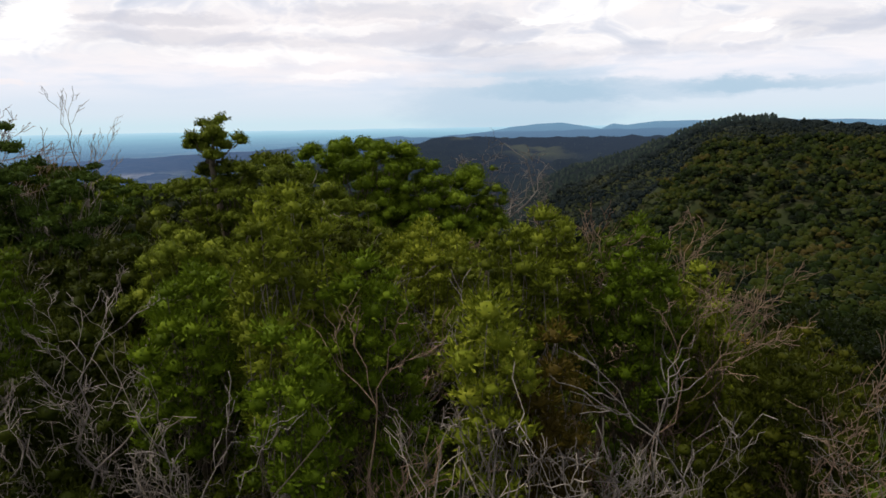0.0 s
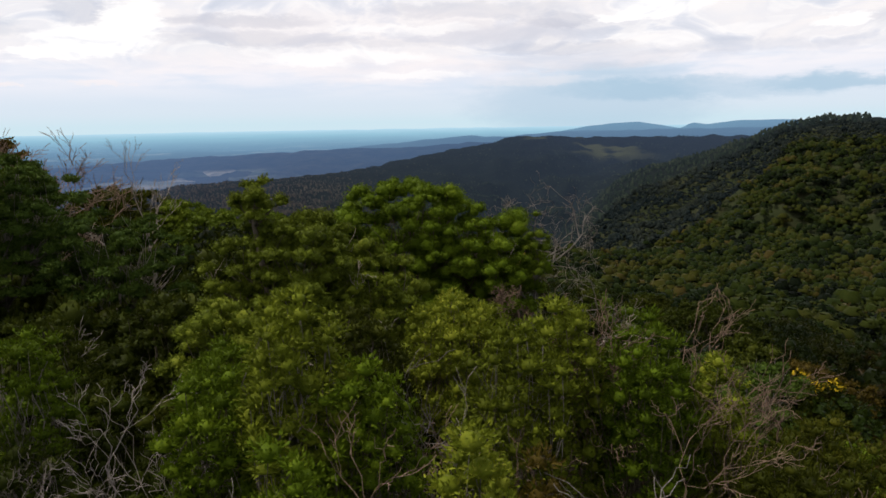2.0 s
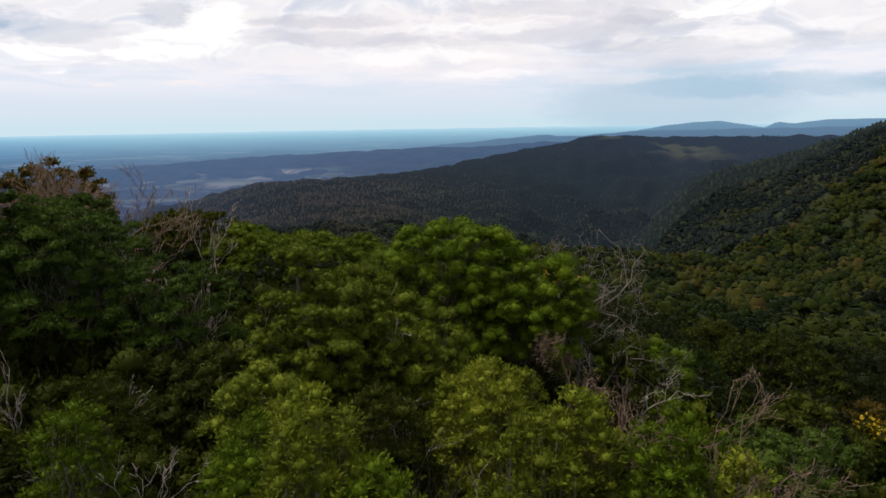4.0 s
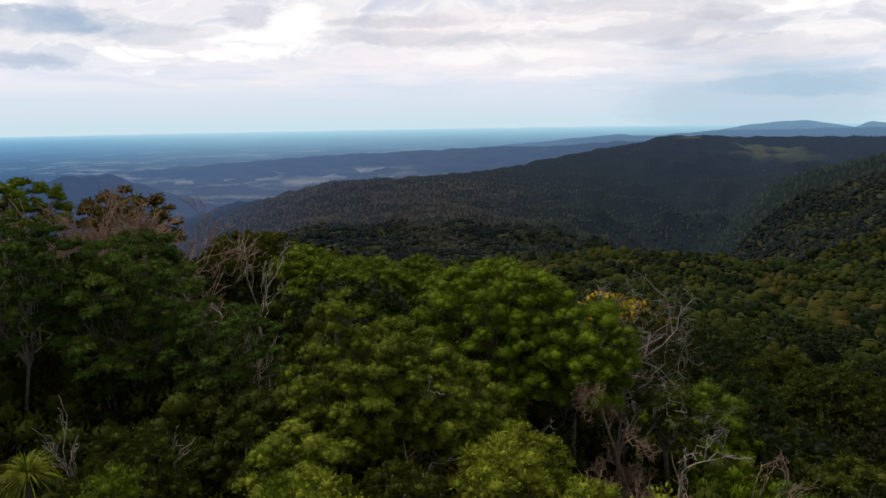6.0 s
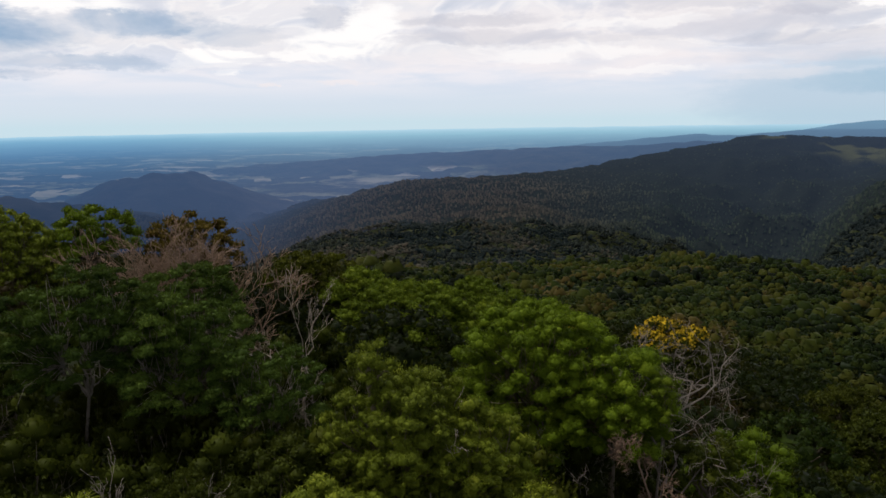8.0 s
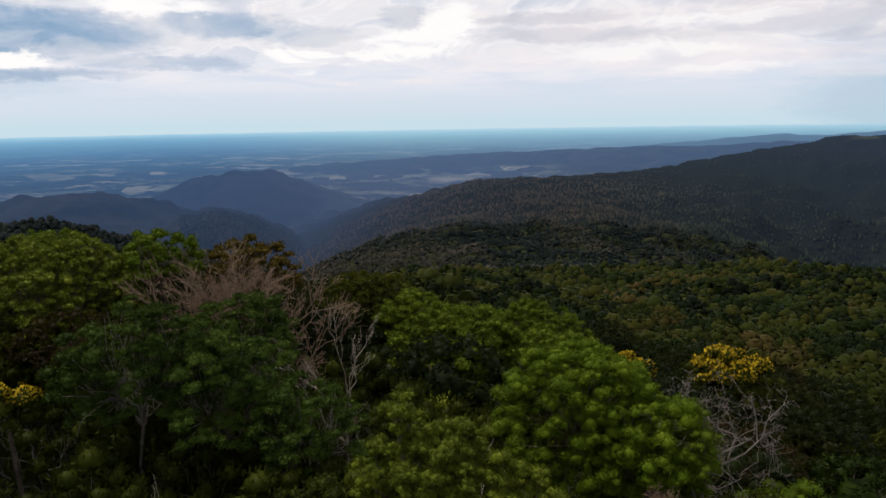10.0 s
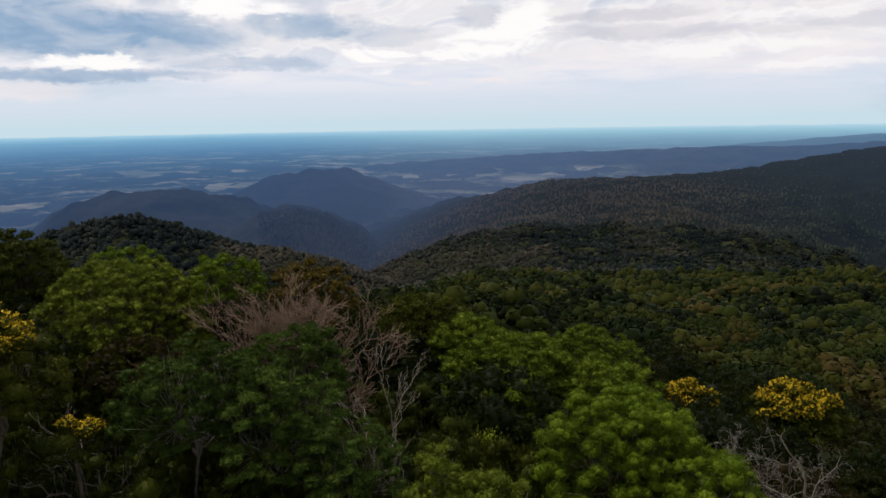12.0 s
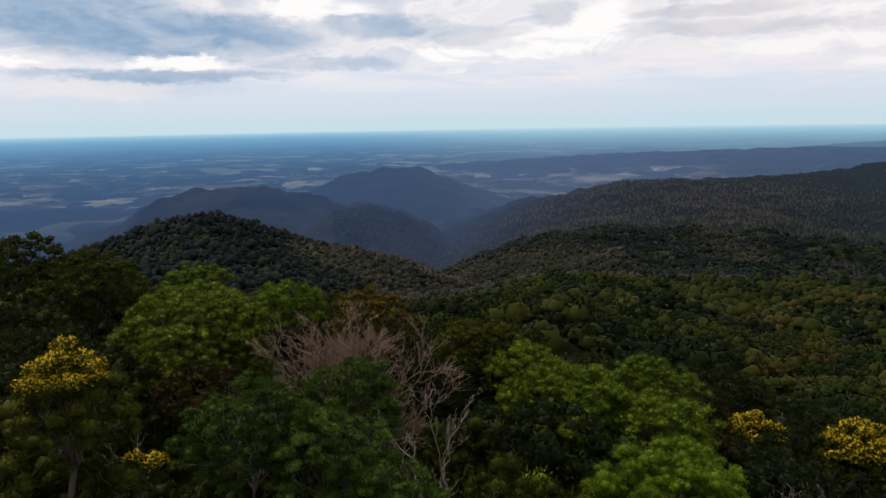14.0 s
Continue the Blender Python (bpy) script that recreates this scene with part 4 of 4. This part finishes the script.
# ---- the wood beyond ----
def lobed_crown(seed, lobes, tufts, size, tall=0.62, sides=6, rows=((0.35, 0.93), (0.85, 0.5), (1.0, -0.15)), inner=1.0):
    """A far crown of unit half width: lumpy domes heaped on one another, with leaf tufts on them; quads, and which of them are smooth."""
    rng = np.random.RandomState(seed)
    dv, df = dome(sides, rows)
    vs, fs, leaves, n, facing, leaf_facing = [], [], [], 0, [], []
    for k in range(lobes + 1):
        if k == lobes:
            c, r = np.array([0, 0, -0.1 * tall]), 0.54
        else:
            h = 1 - 1.15 * (k + 0.5) / lobes
            a = k * 2.39996 + rng.uniform(-0.4, 0.4)
            w = math.sqrt(max(0.0, 1 - h * h))
            r = rng.uniform(0.75, 1.2) * 0.98 / math.sqrt(lobes)
            c = np.array([w * math.cos(a), w * math.sin(a), h * tall]) * rng.uniform(0.74, 0.92)
        turn = rng.uniform(0, 6.28)
        q = dv * rng.uniform(0.85, 1.15, (len(dv), 1)) * r * (inner if k < lobes else 1)
        q = np.stack([q[:, 0] * math.cos(turn) - q[:, 1] * math.sin(turn), q[:, 0] * math.sin(turn) + q[:, 1] * math.cos(turn), q[:, 2] * (0.85 if k < lobes else tall)], 1)
        vs.append(q + c)
        facing.append(unit(unit(q) + c * 0.5))
        fs.append(df + n)
        n += len(dv)
        if tufts and k < lobes:
            d = unit(rng.normal(size=(tufts * 3, 3)))
            d = d[d[:, 2] > -0.2][:tufts]
            at = c + d * r * rng.uniform(0.85, 1.02, len(d))[:, None] * [1, 1, 0.85]
            leaves.append(leaf_quads(rng, at, d * 0.4 + rng.normal(size=d.shape) * 0.6, d + rng.normal(size=d.shape) * 0.3 + [0, 0, 0.2], size, size * 0.7))
            leaf_facing.append(np.repeat(unit(d + c * 0.5 + rng.normal(size=d.shape) * 0.15), 4, axis=0))
    v, f, facing = np.concatenate(vs), np.concatenate(fs), np.concatenate(facing)
    smooth = np.ones(len(f), bool)
    if leaves:
        q = np.concatenate(leaves)
        f = np.concatenate([f, np.arange(len(q)).reshape(-1, 4) + len(v)])
        v = np.concatenate([v, q])
        facing = np.concatenate([facing] + leaf_facing)
        smooth = np.concatenate([smooth, np.zeros(len(f) - len(smooth), bool)])
    return v, f, smooth, facing


def scatter(r0, r1, a0, a1, gap, seed):
    """Places of trees, about gap apart, between two distances and two azimuths."""
    rng = np.random.RandomState(seed)
    g = np.arange(-r1, r1, gap)
    x, y = np.meshgrid(g, g)
    x = (x + rng.uniform(-0.45, 0.45, x.shape) * gap).ravel()
    y = (y + rng.uniform(-0.45, 0.45, y.shape) * gap).ravel()
    r, a = np.hypot(x, y), np.degrees(np.arctan2(-x, y))
    ok = (r >= r0) & (r < r1) & (a > a0) & (a < a1)
    return x[ok], y[ok], rng


def joined_wood(name, label, x, y, rng, shapes, size, mat, sink=0.5, tall_jitter=0.25):
    """One mesh of many crowns on the land."""
    z = tops(x, y)
    vs, fs, own, softs, faces_to, n = [], [], [], [], [], 0
    pick = rng.randint(len(shapes), size=len(x))
    s = size * rng.uniform(0.5, 1.6, len(x))
    turn = rng.uniform(0, 6.283, len(x))
    high = rng.uniform(1 - tall_jitter, 1 + tall_jitter, len(x))
    drop = rng.uniform(-0.6, 0.4, len(x)) * size
    for k, (v, f, soft, facing) in enumerate(shapes):
        i = np.where(pick == k)[0]
        if not len(i):
            continue
        c, q = np.cos(turn[i])[:, None], np.sin(turn[i])[:, None]
        px = (v[None, :, 0] * c - v[None, :, 1] * q) * s[i][:, None] + x[i][:, None]
        py = (v[None, :, 0] * q + v[None, :, 1] * c) * s[i][:, None] + y[i][:, None]
        pz = (v[None, :, 2] * high[i][:, None] - sink) * s[i][:, None] + (z[i] + drop[i])[:, None]
        vs.append(np.stack([px, py, pz], -1).reshape(-1, 3))
        faces_to.append(np.stack([facing[None, :, 0] * c - facing[None, :, 1] * q, facing[None, :, 0] * q + facing[None, :, 1] * c, np.repeat(facing[None, :, 2], len(i), 0)], -1).reshape(-1, 3))
        fs.append((f[None] + (np.arange(len(i)) * len(v))[:, None, None] + n).reshape(-1, 4))
        softs.append(np.tile(soft, len(i)))
        n += len(i) * len(v)
        own.append(np.repeat(rng.uniform(0, 1, len(i)), len(f) * 4))
    me = mesh_from(name, np.concatenate(vs), np.concatenate(fs), mat, np.concatenate(softs), np.concatenate(faces_to))
    u = np.concatenate(own)
    me.uv_layers.new(name="tree").data.foreach_set("uv", np.stack([u, u], 1).astype(np.float32).ravel())
    return tagged(new(name, me), label, "forest", kind="stuff")


# single trees of the slope just past the summit
slope_models = []
for i in range(8):
    leaf = ["bright", "olive", "deep", "olive", "russet", "deep", "deep", "deep"][i]
    root = tagged(new("rainforest_tree"), {"bright": "fresh green rainforest tree in the closed canopy", "olive": "olive-green rainforest tree in the closed canopy",
                  "deep": "deep green rainforest tree in the closed canopy", "russet": "rainforest tree with russet leaves in the closed canopy"}[leaf], "tree", "closed rainforest canopy")
    v, f, smooth, facing = lobed_crown(40 + i, 40, 24, 0.085, 0.75 + 0.06 * (i % 4), 5, ((0.5, 0.8), (0.95, 0.0)), 0.76)
    v = v * 5.0 + [0, 0, 9.5]
    tubes = Tubes()
    r2 = np.random.RandomState(i)
    tubes.add(bent(r2, (0, 0, -1), (0, 0, 10.5), 5, 0.03), np.linspace(0.32, 0.16, 5), 6)
    for k in range(5):
        a = k * 1.256 + i
        tubes.add(bent(r2, (0, 0, 7.0), (3 * math.cos(a), 3 * math.sin(a), 10.6), 4, 0.06), np.linspace(0.14, 0.05, 4), 4)
    part("trunk", tubes.mesh("trunk", BARK), root)
    part("crown", mesh_from("crown", v, f, SHADED_SLOPE_LEAF[leaf], smooth, facing), root)
    slope_models.append(root)
x, y, rng = scatter(46, 102, -42, 80, 7.2, 23)
order = np.argsort(np.hypot(x, y))
used = set()
for i in order:
    if not is_free(x[i], y[i], 1.0):
        continue
    size = rng.uniform(0.7, 1.2)
    k = rng.randint(8)
    m = Matrix.Translation((x[i], y[i], float(tops(x[i], y[i])) - 12.4 * size + rng.uniform(-2.4, 0.4) - (1.2 if math.hypot(x[i], y[i]) < 72 else 0.0))) @ Euler((0, 0, rng.uniform(0, 6.28))).to_matrix().to_4x4()
    if k in used:
        ob = copy_thing(slope_models[k], m)
    else:
        ob = slope_models[k]
        ob.matrix_basis = m
        used.add(k)
    ob.scale = (size, size, size)

x, y, rng = scatter(102, 340, -40, 76, 12.5, 24)
joined_wood("far_woods", "mixed rainforest canopy of green and brownish crowns below the summit", x, y, rng, [lobed_crown(60 + k, 24, 9, 0.095, 0.72, 5, ((0.5, 0.8), (0.95, 0.0)), 0.85) for k in range(8)], 7.8, RAINFOREST, sink=0.6)


def wood_edge(x, y):
    """Distance at which the rainforest gives way to eucalypts."""
    a = np.degrees(np.arctan2(-x, y))
    return np.interp(a, [-40, -22, -12, -6, 5, 30, 42, 50], [1800, 1600, 1150, 960, 860, 780, 620, 420]) + wave(x, y, 260, 31) * 40


for r0, r1, lobes, seed in ((340, 800, 8, 21), (800, 1800, 4, 27)):
    x, y, rng = scatter(r0, r1, -38, 76, 15.5, seed)
    ok = np.hypot(x, y) < wood_edge(x, y)
    joined_wood("far_woods", "mixed rainforest canopy of dark and olive green crowns on the slope", x[ok], y[ok], rng, [lobed_crown(80 + k, lobes, 0, 0.2, 0.68, 5, ((0.5, 0.8), (1.0, -0.1))) for k in range(8)], 9.6, RAINFOREST, sink=0.55)
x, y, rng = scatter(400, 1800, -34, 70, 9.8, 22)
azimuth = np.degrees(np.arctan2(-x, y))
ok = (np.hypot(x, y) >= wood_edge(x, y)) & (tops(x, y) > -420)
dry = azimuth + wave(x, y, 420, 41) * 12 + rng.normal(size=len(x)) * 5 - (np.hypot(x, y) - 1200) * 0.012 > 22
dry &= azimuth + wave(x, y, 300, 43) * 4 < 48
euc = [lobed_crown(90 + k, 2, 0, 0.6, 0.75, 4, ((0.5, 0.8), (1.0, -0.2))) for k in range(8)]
joined_wood("far_woods", "dark eucalypt forest over the far ridges, its colour blued for haze", x[ok & ~dry], y[ok & ~dry], rng, euc, 4.8, HAZED_EUCALYPT, sink=0.8, tall_jitter=0.5)
joined_wood("far_woods", "dry grey-brown eucalypt forest on the far spur", x[ok & dry], y[ok & dry], rng, euc, 4.7, DRY_WOODS, sink=0.8, tall_jitter=0.4)

# crowns on the far ridges, with the same glowing blue haze painted on
fields = [scatter(1800, 2700, -26, 48, 13, 25), scatter(2700, 4100, -22, 40, 21, 26)]
x, y = np.concatenate([q[0] for q in fields]), np.concatenate([q[1] for q in fields])
rng = fields[1][2]
azimuth, reach = np.degrees(np.arctan2(-x, y)), np.hypot(x, y)
glade = (reach > 3300) & (azimuth < -2.5) & (azimuth > -11) & (wave(x, y, 330, 61) > 0.1)
keep = ~glade & (tops(x, y) > -430)
x, y = x[keep], y[keep]
z = tops(x, y)
px, py, pz = drawn_in(x, y, z)
v, f, soft, facing = lobed_crown(7, 0, 0, 0.5, 1.0, 4, ((0.45, 0.8), (1.0, -0.3)))
size = 7.4 * rng.uniform(0.6, 1.4, len(x)) * np.hypot(px, py) / np.hypot(x, y) * np.where(np.hypot(x, y) > 2700, 1.4, 1.0)
places = np.stack([px, py, pz - size * 0.5], 1)[:, None] + v[None] * size[:, None, None] * np.stack([np.ones(len(x)), np.ones(len(x)), rng.uniform(0.8, 2.0, len(x))], 1)[:, None]
faces = (f[None] + (np.arange(len(x)) * len(v))[:, None, None]).reshape(-1, 4)
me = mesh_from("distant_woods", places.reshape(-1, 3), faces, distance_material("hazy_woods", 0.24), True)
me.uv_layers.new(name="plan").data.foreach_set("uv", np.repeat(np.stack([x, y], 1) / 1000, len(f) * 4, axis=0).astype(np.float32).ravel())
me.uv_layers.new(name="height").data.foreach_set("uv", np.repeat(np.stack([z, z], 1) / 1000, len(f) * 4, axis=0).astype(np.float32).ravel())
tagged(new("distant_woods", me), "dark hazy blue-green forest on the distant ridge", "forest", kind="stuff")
